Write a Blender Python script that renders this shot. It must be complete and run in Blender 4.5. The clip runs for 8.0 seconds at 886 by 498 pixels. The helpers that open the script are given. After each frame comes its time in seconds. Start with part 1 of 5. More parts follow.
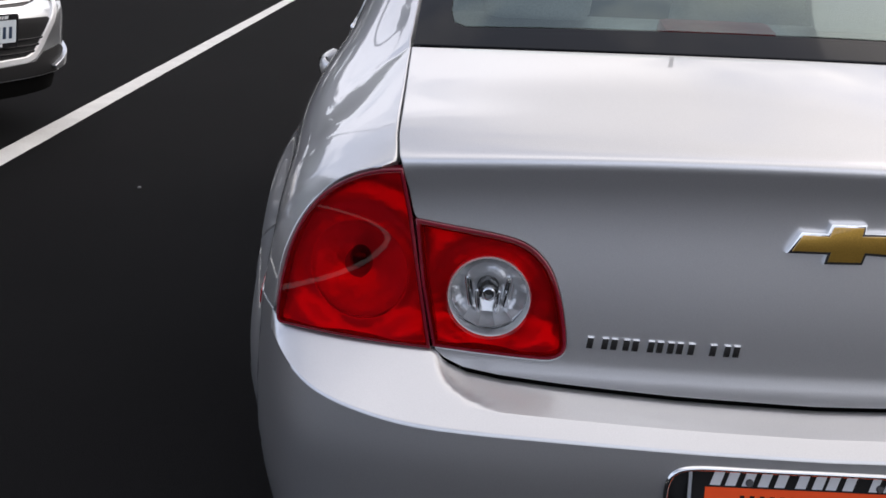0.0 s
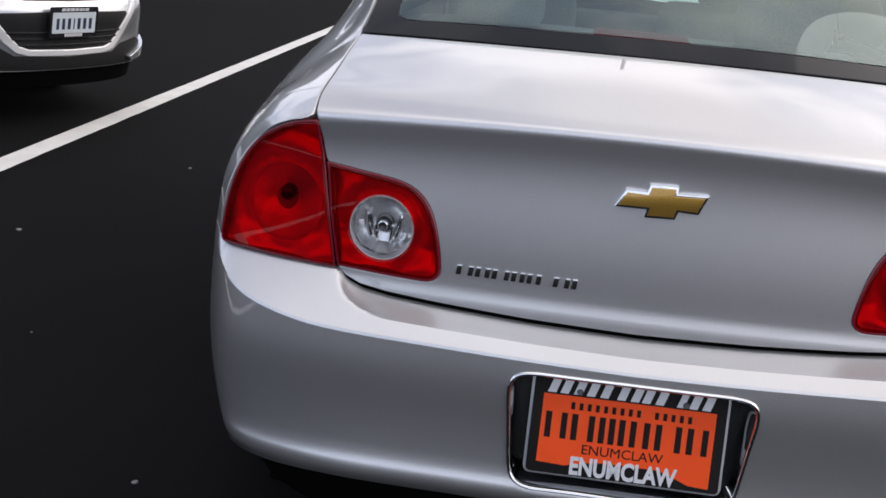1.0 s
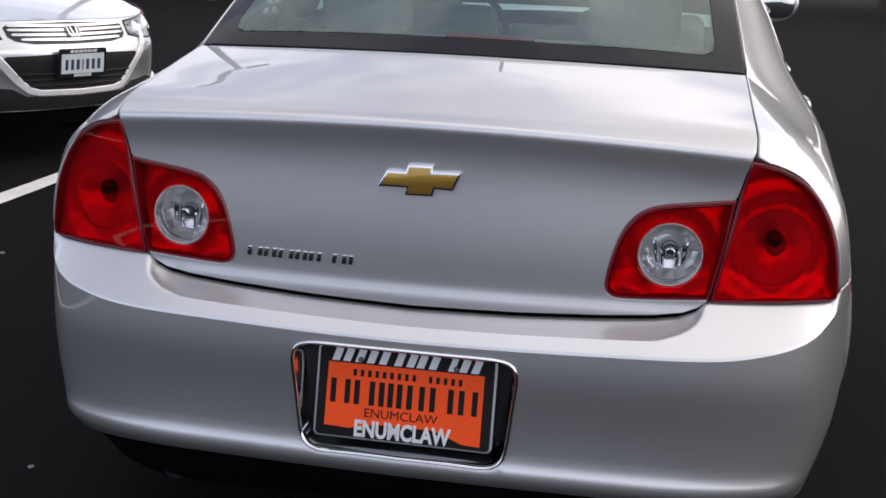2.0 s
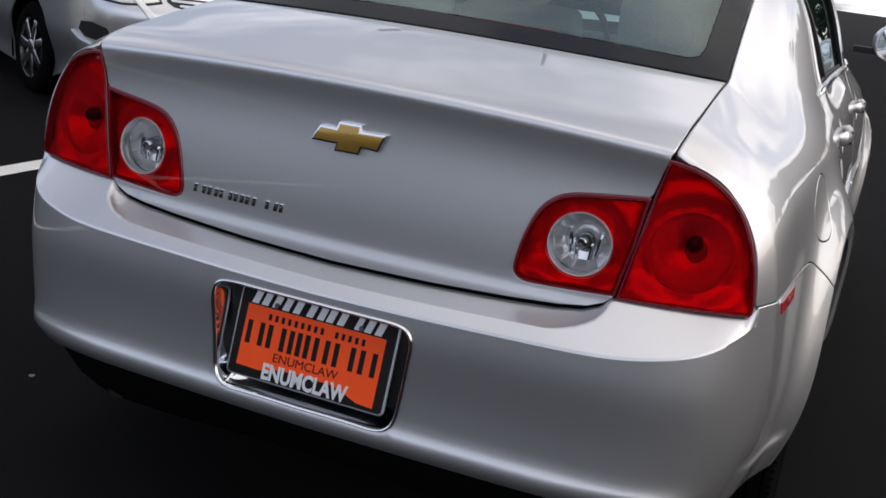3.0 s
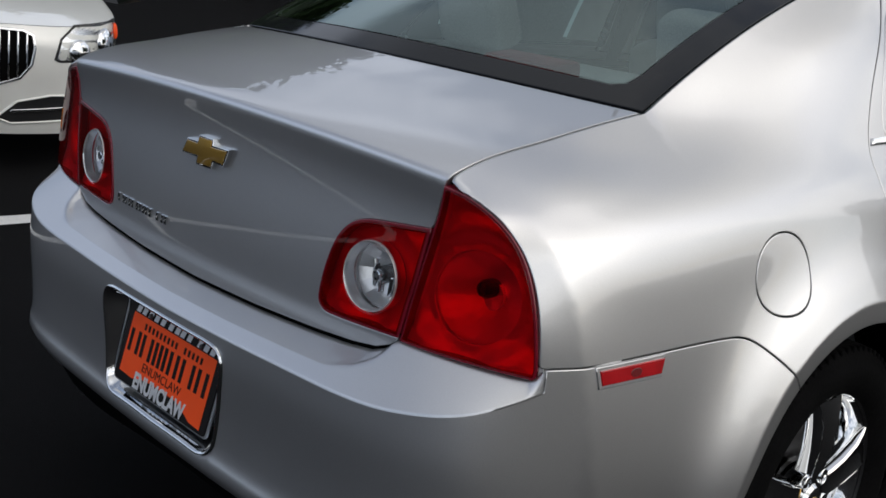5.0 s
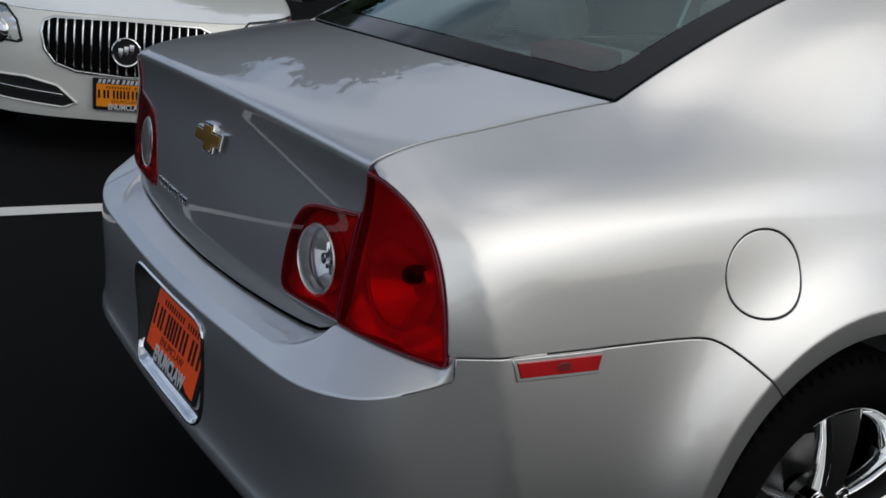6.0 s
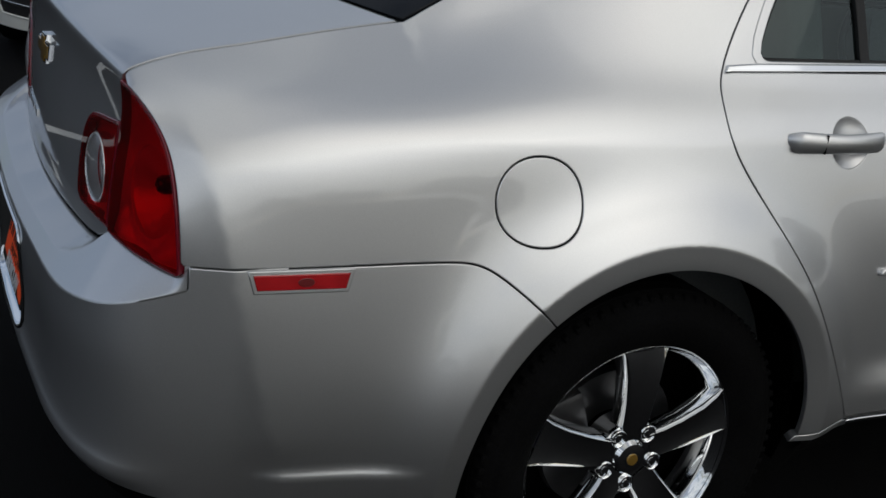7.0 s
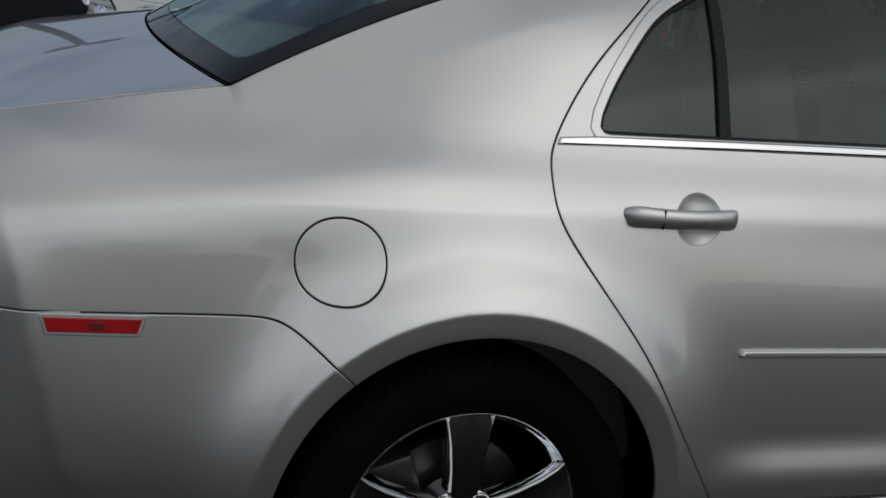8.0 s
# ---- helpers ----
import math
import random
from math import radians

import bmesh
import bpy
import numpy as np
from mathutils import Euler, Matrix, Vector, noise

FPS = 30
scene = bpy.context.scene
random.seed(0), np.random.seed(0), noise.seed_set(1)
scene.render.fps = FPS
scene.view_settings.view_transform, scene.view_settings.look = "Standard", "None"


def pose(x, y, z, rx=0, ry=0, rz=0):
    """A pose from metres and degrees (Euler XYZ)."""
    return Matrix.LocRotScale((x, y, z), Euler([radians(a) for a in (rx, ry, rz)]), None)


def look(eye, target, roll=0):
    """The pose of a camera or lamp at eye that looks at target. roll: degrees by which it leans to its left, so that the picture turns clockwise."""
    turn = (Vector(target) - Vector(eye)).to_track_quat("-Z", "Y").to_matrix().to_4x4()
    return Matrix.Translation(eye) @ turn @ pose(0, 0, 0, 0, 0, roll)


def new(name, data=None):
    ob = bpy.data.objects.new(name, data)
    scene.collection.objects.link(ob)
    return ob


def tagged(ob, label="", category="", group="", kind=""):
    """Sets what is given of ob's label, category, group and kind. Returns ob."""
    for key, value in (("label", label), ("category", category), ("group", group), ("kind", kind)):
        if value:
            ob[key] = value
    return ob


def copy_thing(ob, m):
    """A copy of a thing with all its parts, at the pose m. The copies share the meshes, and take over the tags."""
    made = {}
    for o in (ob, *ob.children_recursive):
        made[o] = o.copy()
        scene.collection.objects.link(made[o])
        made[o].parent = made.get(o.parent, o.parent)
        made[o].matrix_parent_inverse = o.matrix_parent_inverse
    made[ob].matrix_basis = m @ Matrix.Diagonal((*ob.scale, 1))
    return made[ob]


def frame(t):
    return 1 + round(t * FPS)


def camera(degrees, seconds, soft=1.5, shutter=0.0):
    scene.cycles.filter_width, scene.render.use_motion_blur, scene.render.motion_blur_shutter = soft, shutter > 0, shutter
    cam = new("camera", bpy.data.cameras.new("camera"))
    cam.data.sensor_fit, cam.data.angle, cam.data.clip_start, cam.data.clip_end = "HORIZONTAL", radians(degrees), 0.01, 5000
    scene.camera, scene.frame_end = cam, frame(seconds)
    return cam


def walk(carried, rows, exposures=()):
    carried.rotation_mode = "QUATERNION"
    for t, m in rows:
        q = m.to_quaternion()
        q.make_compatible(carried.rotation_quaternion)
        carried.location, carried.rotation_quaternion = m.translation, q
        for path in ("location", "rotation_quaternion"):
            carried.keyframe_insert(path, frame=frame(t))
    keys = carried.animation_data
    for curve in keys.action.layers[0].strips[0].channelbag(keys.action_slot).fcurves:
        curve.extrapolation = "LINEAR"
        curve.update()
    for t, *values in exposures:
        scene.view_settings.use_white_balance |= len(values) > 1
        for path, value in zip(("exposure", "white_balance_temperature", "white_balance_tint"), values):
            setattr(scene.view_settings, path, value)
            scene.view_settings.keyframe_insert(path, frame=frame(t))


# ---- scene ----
cam = camera(44.0, 8.0, soft=1.6)
# seconds, eye x y z, yaw to the left, pitch up, roll
PATH = [
    (0, -0.5274, -1.2712, 1.3180, 0.31, -17.42, 2.56),
    (0.5, -0.3790, -1.5337, 1.3190, 0.73, -14.69, 3.00),
    (1, -0.2013, -1.6736, 1.3223, 4.79, -16.55, 5.30),
    (1.5, 0.1240, -1.7853, 1.3095, 9.37, -15.66, 6.08),
    (2, 0.3891, -1.7828, 1.3059, 9.80, -15.04, 2.23),
    (2.2, 0.4769, -1.7471, 1.3080, 10.93, -15.48, 3.12),
    (3.3, 1.0322, -1.6113, 1.2442, 24.21, -14.35, 5.82),
    (3.5, 1.1103, -1.5236, 1.3259, 25.34, -16.45, 2.32),
    (4, 1.2991, -1.2857, 1.3457, 27.73, -16.66, 4.60),
    (4.5, 1.4812, -1.1011, 1.3385, 35.02, -15.48, 3.88),
    (4.7, 1.5950, -1.0513, 1.2781, 39.76, -13.96, 6.20),
    (5.8, 1.9379, -0.6177, 1.3246, 53.64, -16.41, 4.68),
    (6, 2.0182, -0.5725, 1.3240, 57.48, -15.96, 5.73),
    (6.5, 2.1957, -0.4144, 1.3219, 61.04, -16.57, 4.96),
    (7, 2.2737, -0.1274, 1.3423, 61.81, -19.46, 7.12),
    (7.5, 2.3864, 0.1380, 1.3467, 64.35, -17.61, 4.90),
    (8, 2.5316, 0.3936, 1.4089, 70.77, -16.81, 7.21),
]


def eye_pose(x, y, z, yaw, pitch, roll):
    return pose(x, y, z, 0, 0, yaw) @ pose(0, 0, 0, 90 + pitch) @ pose(0, 0, 0, 0, 0, roll)


walk(cam, [(row[0], eye_pose(*row[1:])) for row in PATH], [(0, 0.55, 6500, 15), (2.0, 0.52, 6500, 16), (3.5, 0.18, 6450, 13), (4.0, 0.13, 6400, 12), (4.5, 0.02, 6350, 11), (6, -0.43, 6250, 8), (7, -0.75, 6200, 7), (8, -1.06, 6150, 7)])

# ---- light ----
world = bpy.data.worlds.new("sky")
scene.world = world
world.use_nodes = True
wn, wl = world.node_tree.nodes, world.node_tree.links
sky = wn.new("ShaderNodeTexSky")
sky.sky_type = "NISHITA"
sky.sun_disc = False
SUN = Vector((0.700, 0.310, 0.645)).normalized()
sky.sun_elevation = math.asin(SUN.z)
sky.sun_rotation = math.atan2(SUN.x, SUN.y)
sky.air_density, sky.dust_density = 1.0, 2.0
# broken cloud over the whole sky
coord = wn.new("ShaderNodeTexCoord")
split = wn.new("ShaderNodeSeparateXYZ")
rise = wn.new("ShaderNodeMath")
rise.operation = "MULTIPLY_ADD"
rise.use_clamp = True
rise.inputs[1].default_value, rise.inputs[2].default_value = 0.86, 0.14
low_z = wn.new("ShaderNodeMath")
low_z.operation = "MAXIMUM"
low_z.inputs[1].default_value = 0.0
flat = wn.new("ShaderNodeVectorMath")
flat.operation = "DIVIDE"
layer = wn.new("ShaderNodeMapping")
layer.inputs["Scale"].default_value = (1.0, 1.0, 0.0)
cloud = wn.new("ShaderNodeTexNoise")
cloud.inputs["Scale"].default_value = 1.1
cloud.inputs["Detail"].default_value = 7
cloud.inputs["Roughness"].default_value = 0.55
ramp = wn.new("ShaderNodeValToRGB")
ramp.color_ramp.elements[0].position, ramp.color_ramp.elements[1].position = 0.43, 0.53
ramp.color_ramp.elements[0].color = (0.32, 0.32, 0.32, 1)
ramp.color_ramp.elements[1].color = (1, 1, 1, 1)
over = wn.new("ShaderNodeMixRGB")
# the cloud is lit more strongly round the hazy sun
toward = wn.new("ShaderNodeVectorMath")
toward.operation = "DOT_PRODUCT"
toward.inputs[1].default_value = SUN
glow = wn.new("ShaderNodeMapRange")
glow.inputs["From Min"].default_value, glow.inputs["From Max"].default_value = -0.7, 1.0
glow.inputs["To Min"].default_value, glow.inputs["To Max"].default_value = 3.2, 7.7
tint = wn.new("ShaderNodeMixRGB")
tint.blend_type = "MULTIPLY"
tint.inputs["Fac"].default_value = 1.0
warmth = wn.new("ShaderNodeMapRange")
warmth.inputs["From Min"].default_value, warmth.inputs["From Max"].default_value = -0.8, 0.9
hue = wn.new("ShaderNodeMixRGB")
hue.inputs["Color1"].default_value = (0.82, 0.95, 1.22, 1)
hue.inputs["Color2"].default_value = (1.04, 1.0, 0.93, 1)
wl.new(toward.outputs["Value"], warmth.inputs["Value"])
wl.new(warmth.outputs["Result"], hue.inputs["Fac"])
wl.new(hue.outputs["Color"], tint.inputs["Color1"])
# haze: palest towards the horizon, and thin bright cloud overhead
height = wn.new("ShaderNodeSeparateXYZ")
haze = wn.new("ShaderNodeValToRGB")
haze.color_ramp.interpolation = "EASE"
for spot, level in ((0.0, 1.6), (0.42, 1.8), (0.51, 1.95), (0.585, 0.98), (0.72, 0.76), (0.86, 0.95), (1.0, 1.35)):
    stop = haze.color_ramp.elements[0] if spot == 0.0 else haze.color_ramp.elements[-1] if spot == 1.0 else haze.color_ramp.elements.new(spot)
    stop.color = (level, level, level, 1)
both = wn.new("ShaderNodeMath")
both.operation = "MULTIPLY"
wl.new(coord.outputs["Generated"], toward.inputs[0])
wl.new(coord.outputs["Generated"], height.inputs[0])
wl.new(height.outputs["Z"], haze.inputs["Fac"])
wl.new(toward.outputs["Value"], glow.inputs["Value"])
# a bright patch of thin cloud close round the sun
near = wn.new("ShaderNodeMath")
near.operation = "POWER"
near.use_clamp = True
near.inputs[1].default_value = 40.0
floor_zero = wn.new("ShaderNodeMath")
floor_zero.operation = "MAXIMUM"
floor_zero.inputs[1].default_value = 0.0
patch = wn.new("ShaderNodeMath")
patch.operation = "MULTIPLY_ADD"
patch.inputs[1].default_value = 11.0
wl.new(toward.outputs["Value"], floor_zero.inputs[0])
wl.new(floor_zero.outputs["Value"], near.inputs[0])
wl.new(near.outputs["Value"], patch.inputs[0])
wl.new(glow.outputs["Result"], patch.inputs[2])
wl.new(patch.outputs["Value"], both.inputs[0])
wl.new(haze.outputs["Color"], both.inputs[1])
wl.new(both.outputs["Value"], tint.inputs["Color2"])
wl.new(tint.outputs["Color"], over.inputs["Color2"])
wl.new(coord.outputs["Generated"], split.inputs[0])
wl.new(split.outputs["Z"], low_z.inputs[0])
wl.new(low_z.outputs["Value"], rise.inputs[0])
wl.new(coord.outputs["Generated"], flat.inputs[0])
wl.new(rise.outputs["Value"], flat.inputs[1])
wl.new(flat.outputs["Vector"], layer.inputs["Vector"])
wl.new(layer.outputs["Vector"], cloud.inputs["Vector"])
wl.new(cloud.outputs["Fac"], ramp.inputs["Fac"])
wl.new(ramp.outputs["Color"], over.inputs["Fac"])
wl.new(sky.outputs["Color"], over.inputs["Color1"])
wl.new(over.outputs["Color"], wn["Background"].inputs["Color"])
wn["Background"].inputs["Strength"].default_value = 0.115
sun = new("sun", bpy.data.lights.new("sun", "SUN"))
sun.data.energy, sun.data.angle, sun.data.color = 0.3, radians(50), (1.0, 0.95, 0.87)
sun.matrix_world = look((0, 0, 0), -SUN)

# ---- materials ----


def material(name, color, rough=0.5, metal=0.0, coat=0.0, spec=0.5, grain=0.0, grain_scale=200.0, bump=0.0, bump_scale=300.0, stain=0.0, stain_scale=3.0, coat_rough=0.03):
    """A principled material with fine grain, broad staining and relief in object space."""
    m = bpy.data.materials.new(name)
    m.use_nodes = True
    n, l = m.node_tree.nodes, m.node_tree.links
    b = n["Principled BSDF"]
    b.inputs["Base Color"].default_value = (*color, 1)
    b.inputs["Roughness"].default_value = rough
    b.inputs["Metallic"].default_value = metal
    b.inputs["Coat Weight"].default_value = coat
    b.inputs["Coat Roughness"].default_value = coat_rough
    b.inputs["Coat IOR"].default_value = 1.65
    b.inputs["Specular IOR Level"].default_value = spec
    tc = n.new("ShaderNodeTexCoord")
    last = None
    for amount, scale in ((grain, grain_scale), (stain, stain_scale)):
        if not amount:
            continue
        t = n.new("ShaderNodeTexNoise")
        t.inputs["Scale"].default_value = scale
        t.inputs["Detail"].default_value = 5
        l.new(tc.outputs["Object"], t.inputs["Vector"])
        r = n.new("ShaderNodeMapRange")
        r.inputs["From Min"].default_value, r.inputs["From Max"].default_value = 0.3, 0.7
        r.inputs["To Min"].default_value, r.inputs["To Max"].default_value = 1 - amount, 1 + amount
        l.new(t.outputs["Fac"], r.inputs["Value"])
        x = n.new("ShaderNodeMixRGB")
        x.blend_type = "MULTIPLY"
        x.inputs["Fac"].default_value = 1
        if last:
            l.new(last.outputs["Color"], x.inputs["Color1"])
        else:
            x.inputs["Color1"].default_value = (*color, 1)
        l.new(r.outputs["Result"], x.inputs["Color2"])
        last = x
    if last:
        l.new(last.outputs["Color"], b.inputs["Base Color"])
    if bump:
        t = n.new("ShaderNodeTexNoise")
        t.inputs["Scale"].default_value = bump_scale
        t.inputs["Detail"].default_value = 4
        l.new(tc.outputs["Object"], t.inputs["Vector"])
        u = n.new("ShaderNodeBump")
        u.inputs["Strength"].default_value = bump
        u.inputs["Distance"].default_value = 0.01
        l.new(t.outputs["Fac"], u.inputs["Height"])
        l.new(u.outputs["Normal"], b.inputs["Normal"])
    return m


def clear(name, tint, gloss_rough=0.0, ior=1.5, gloss=(1, 1, 1)):
    """Thin tinted glass or lens: lets tinted light straight through and mirrors by Fresnel."""
    m = bpy.data.materials.new(name)
    m.use_nodes = True
    n, l = m.node_tree.nodes, m.node_tree.links
    n.remove(n["Principled BSDF"])
    t = n.new("ShaderNodeBsdfTransparent")
    t.inputs["Color"].default_value = (*tint, 1)
    g = n.new("ShaderNodeBsdfGlossy")
    g.inputs["Roughness"].default_value = gloss_rough
    g.inputs["Color"].default_value = (*gloss, 1)
    f = n.new("ShaderNodeFresnel")
    f.inputs["IOR"].default_value = ior
    x = n.new("ShaderNodeMixShader")
    l.new(f.outputs["Fac"], x.inputs["Fac"])
    l.new(t.outputs["BSDF"], x.inputs[1])
    l.new(g.outputs["BSDF"], x.inputs[2])
    l.new(x.outputs["Shader"], n["Material Output"].inputs["Surface"])
    return m


PAINT = material("silver_paint", (0.73, 0.73, 0.735), 0.385, 0.89, 1.0, grain=0.05, grain_scale=900, stain=0.03, stain_scale=2.5, coat_rough=0.02)
PAINT.node_tree.nodes["Principled BSDF"].inputs["Specular Tint"].default_value = (0.35, 0.36, 0.38, 1)  # the flakes dim at a glancing view
CREAM = material("cream_paint", (0.84, 0.84, 0.80), 0.30, 0.1, 1.0, grain=0.02, grain_scale=700, stain=0.04)
SILVER2 = material("pale_silver_paint", (0.64, 0.66, 0.69), 0.32, 0.85, 1.0, grain=0.04, grain_scale=800, stain=0.04)
GAP = material("gap_black", (0.004, 0.004, 0.004), 0.95, spec=0.02, stain=0.2)
BLACK = material("black_plastic", (0.014, 0.014, 0.015), 0.55, spec=0.3, grain=0.15, bump=0.15, stain=0.2)
GLOSSBLACK = material("gloss_black", (0.018, 0.018, 0.02), 0.12, stain=0.1)
FRIT = material("black_frit", (0.014, 0.015, 0.017), 0.06, spec=0.25, stain=0.1)
CHROME = material("chrome", (0.86, 0.87, 0.88), 0.05, 1.0, stain=0.03)
CHROME_SOFT = material("satin_chrome", (0.78, 0.79, 0.8), 0.18, 1.0, stain=0.05)
TRIM = material("bright_trim", (0.86, 0.87, 0.88), 0.28, 0.3, stain=0.04)
GOLD = material("gold_enamel", (0.56, 0.33, 0.06), 0.28, 0.7, 0.8, grain=0.12, grain_scale=500)
RUBBER = material("tyre_rubber", (0.0050, 0.0050, 0.0052), 0.85, spec=0.03, grain=0.2, bump=0.2, bump_scale=150, stain=0.25, stain_scale=8)
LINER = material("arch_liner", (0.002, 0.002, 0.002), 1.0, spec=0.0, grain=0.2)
ASPHALT = material("asphalt", (0.0066, 0.0064, 0.0067), 0.95, spec=0.07, grain=0.35, grain_scale=260, bump=0.5, bump_scale=330, stain=0.16, stain_scale=0.9)
LINE = material("line_paint", (0.72, 0.71, 0.68), 0.7, grain=0.08, grain_scale=120, bump=0.25, bump_scale=300, stain=0.07, stain_scale=6)
PEBBLE = material("pebble", (0.22, 0.215, 0.21), 0.8, grain=0.2)
REDLENS = clear("red_lens", (0.80, 0.011, 0.026), 0.0, 1.38)
CLEARLENS = clear("clear_lens", (0.96, 0.97, 0.98), 0.0, 1.45)
WINDOW = clear("tinted_window", (0.78, 0.90, 0.89), 0.0, 2.3, (0.84, 1.0, 0.97))
SIDEGLASS = clear("side_window_glass", (0.48, 0.60, 0.57), 0.0, 1.6, (0.90, 1.0, 0.97))
REFLECTOR = material("lamp_reflector", (0.97, 0.97, 0.97), 0.17, 0.7, stain=0.1, stain_scale=30)
FACET = material("lamp_facet", (0.93, 0.93, 0.93), 0.30, 0.6, bump=0.18, bump_scale=70)
RIMRED = material("dark_red_rim", (0.20, 0.008, 0.020), 0.2, 0.0, 0.5, stain=0.15, stain_scale=25)
REDPLAST = material("red_plastic", (0.42, 0.008, 0.012), 0.25, 0.0, 0.6, stain=0.15, stain_scale=25)
BULB = material("bulb_glass", (0.10, 0.10, 0.10), 0.1, 0.6)
ORANGE = material("orange_card", (1.0, 0.092, 0.010), 0.6, spec=0.3, stain=0.04, stain_scale=20)
AMBERCARD = material("amber_card", (0.95, 0.30, 0.015), 0.6, spec=0.2, stain=0.05)
INK = material("black_ink", (0.012, 0.011, 0.011), 0.6, spec=0.15)
SILVERINK = material("silver_ink", (0.72, 0.73, 0.75), 0.35, 0.15, stain=0.05)
PLATEWHITE = material("plate_white", (0.62, 0.68, 0.72), 0.4, stain=0.06, stain_scale=20)
PLATEBLUE = material("plate_blue", (0.02, 0.04, 0.08), 0.4)
FABRIC = material("grey_seat_cloth", (0.44, 0.46, 0.46), 0.85, grain=0.15, grain_scale=300, bump=0.2, stain=0.1)
BRAKERED = material("dark_red_lens", (0.16, 0.014, 0.016), 0.3, stain=0.1)
SHELF = material("grey_shelf_carpet", (0.46, 0.48, 0.48), 0.9, grain=0.2, grain_scale=300, stain=0.1)
DARKTRIM = material("dark_trim", (0.07, 0.075, 0.075), 0.7, grain=0.15, stain=0.15)
STEEL = material("brake_steel", (0.11, 0.11, 0.115), 0.35, 0.9, stain=0.2, stain_scale=15)
PAPER = material("label_paper", (0.78, 0.80, 0.78), 0.8, spec=0.2, stain=0.05, stain_scale=20)
PAPERGREEN = material("label_green", (0.42, 0.62, 0.50), 0.8, spec=0.2, stain=0.05, stain_scale=20)
BARK = material("bark", (0.10, 0.075, 0.055), 0.9, grain=0.3, grain_scale=20, bump=0.5)
LEAF = material("leaf", (0.05, 0.085, 0.03), 0.6, grain=0.3, grain_scale=3)
GALV = material("galvanised", (0.42, 0.43, 0.44), 0.45, 0.8, stain=0.15)
BRONZE = material("bronze_paint", (0.07, 0.065, 0.06), 0.5, stain=0.15)

# ---- mesh helpers ----
from mathutils.geometry import delaunay_2d_cdt


def thing(name, label, category, place=(0, 0, 0), turn=0.0, group="", kind=""):
    ob = new(name)
    ob.empty_display_size = 0.1
    ob.matrix_basis = pose(*place, 0, 0, turn)
    return tagged(ob, label, category, group, kind)


def put(name, mesh, mat, parent=None, label=""):
    ob = new(name, mesh)
    if mat and not mesh.materials:
        mesh.materials.append(mat)
    if parent:
        ob.parent = parent
    if label:
        tagged(ob, label)
    return ob


def part(name, bm, mat, parent=None, label="", smooth=True, angle=40):
    mesh = bpy.data.meshes.new(name)
    bmesh.ops.recalc_face_normals(bm, faces=bm.faces)
    for f in bm.faces:
        f.smooth = smooth
    if smooth and angle < 180:
        for e in bm.edges:
            if len(e.link_faces) == 2 and e.calc_face_angle(0) > radians(angle):
                e.smooth = False
    bm.to_mesh(mesh)
    bm.free()
    return put(name, mesh, mat, parent, label)


def raw(name, verts, faces, normals, mat, parent=None, label=""):
    """A mesh with given vertex normals."""
    mesh = bpy.data.meshes.new(name)
    mesh.from_pydata([tuple(map(float, v)) for v in verts], [], [tuple(map(int, f)) for f in faces])
    mesh.polygons.foreach_set("use_smooth", [True] * len(mesh.polygons))
    mesh.normals_split_custom_set_from_vertices([tuple(map(float, v)) for v in normals])
    mesh.update()
    return put(name, mesh, mat, parent, label)


def basis(knots, x):
    """Weights of the natural cubic spline through values at the knots, for every x."""
    k = np.asarray(knots, float)
    n, h = len(k), np.diff(k)
    a, r = np.eye(n), np.zeros((n, n))
    for i in range(1, n - 1):
        a[i, i - 1 : i + 2] = h[i - 1], 2 * (h[i - 1] + h[i]), h[i]
        r[i, i - 1 : i + 2] = 6 / h[i - 1], -6 / h[i - 1] - 6 / h[i], 6 / h[i]
    m = np.linalg.solve(a, r)
    x = np.atleast_1d(np.asarray(x, float))
    j = np.clip(np.searchsorted(k, x) - 1, 0, n - 2)
    t0, t1, hh = x - k[j], k[j + 1] - x, h[j]
    out = np.zeros((len(x), n))
    i = np.arange(len(x))
    out[i, j] += t1 / hh
    out[i, j + 1] += t0 / hh
    inside = (t0 >= 0) & (t1 >= 0)
    c1 = np.where(inside, t1**3 / (6 * hh) - t1 * hh / 6, -t1 * hh / 6 * (t1 < 0))
    c0 = np.where(inside, t0**3 / (6 * hh) - t0 * hh / 6, -t0 * hh / 6 * (t0 < 0))
    out += c1[:, None] * m[j] + c0[:, None] * m[j + 1]
    return out


def spline(knots, values, x):
    return basis(knots, x) @ np.asarray(values, float)


def smooth(a, b, x):
    t = np.clip((np.asarray(x, float) - a) / (b - a), 0, 1)
    return t * t * (3 - 2 * t)


def resample(points, step, closed=True):
    p = np.asarray(points, float)
    if closed:
        p = np.vstack([p, p[:1]])
    out = []
    for a, b in zip(p[:-1], p[1:]):
        n = max(1, int(math.ceil(np.linalg.norm(b - a) / step)))
        out += [a + (b - a) * i / n for i in range(n)]
    if not closed:
        out.append(p[-1])
    return np.array(out)


def curved(points, n=8, closed=False):
    """A smooth line through the points."""
    p = np.asarray(points, float)
    if closed:
        p = np.vstack([p[-2:], p, p[:3]])
    k = np.r_[0, np.cumsum(np.sqrt(np.linalg.norm(np.diff(p, axis=0), axis=1)) + 1e-6)]
    s = np.concatenate([np.linspace(a, b, n, endpoint=False) for a, b in zip(k[:-1], k[1:])] + [k[-1:]])
    q = basis(k, s) @ p
    return q[2 * n : (2 + len(points)) * n] if closed else q


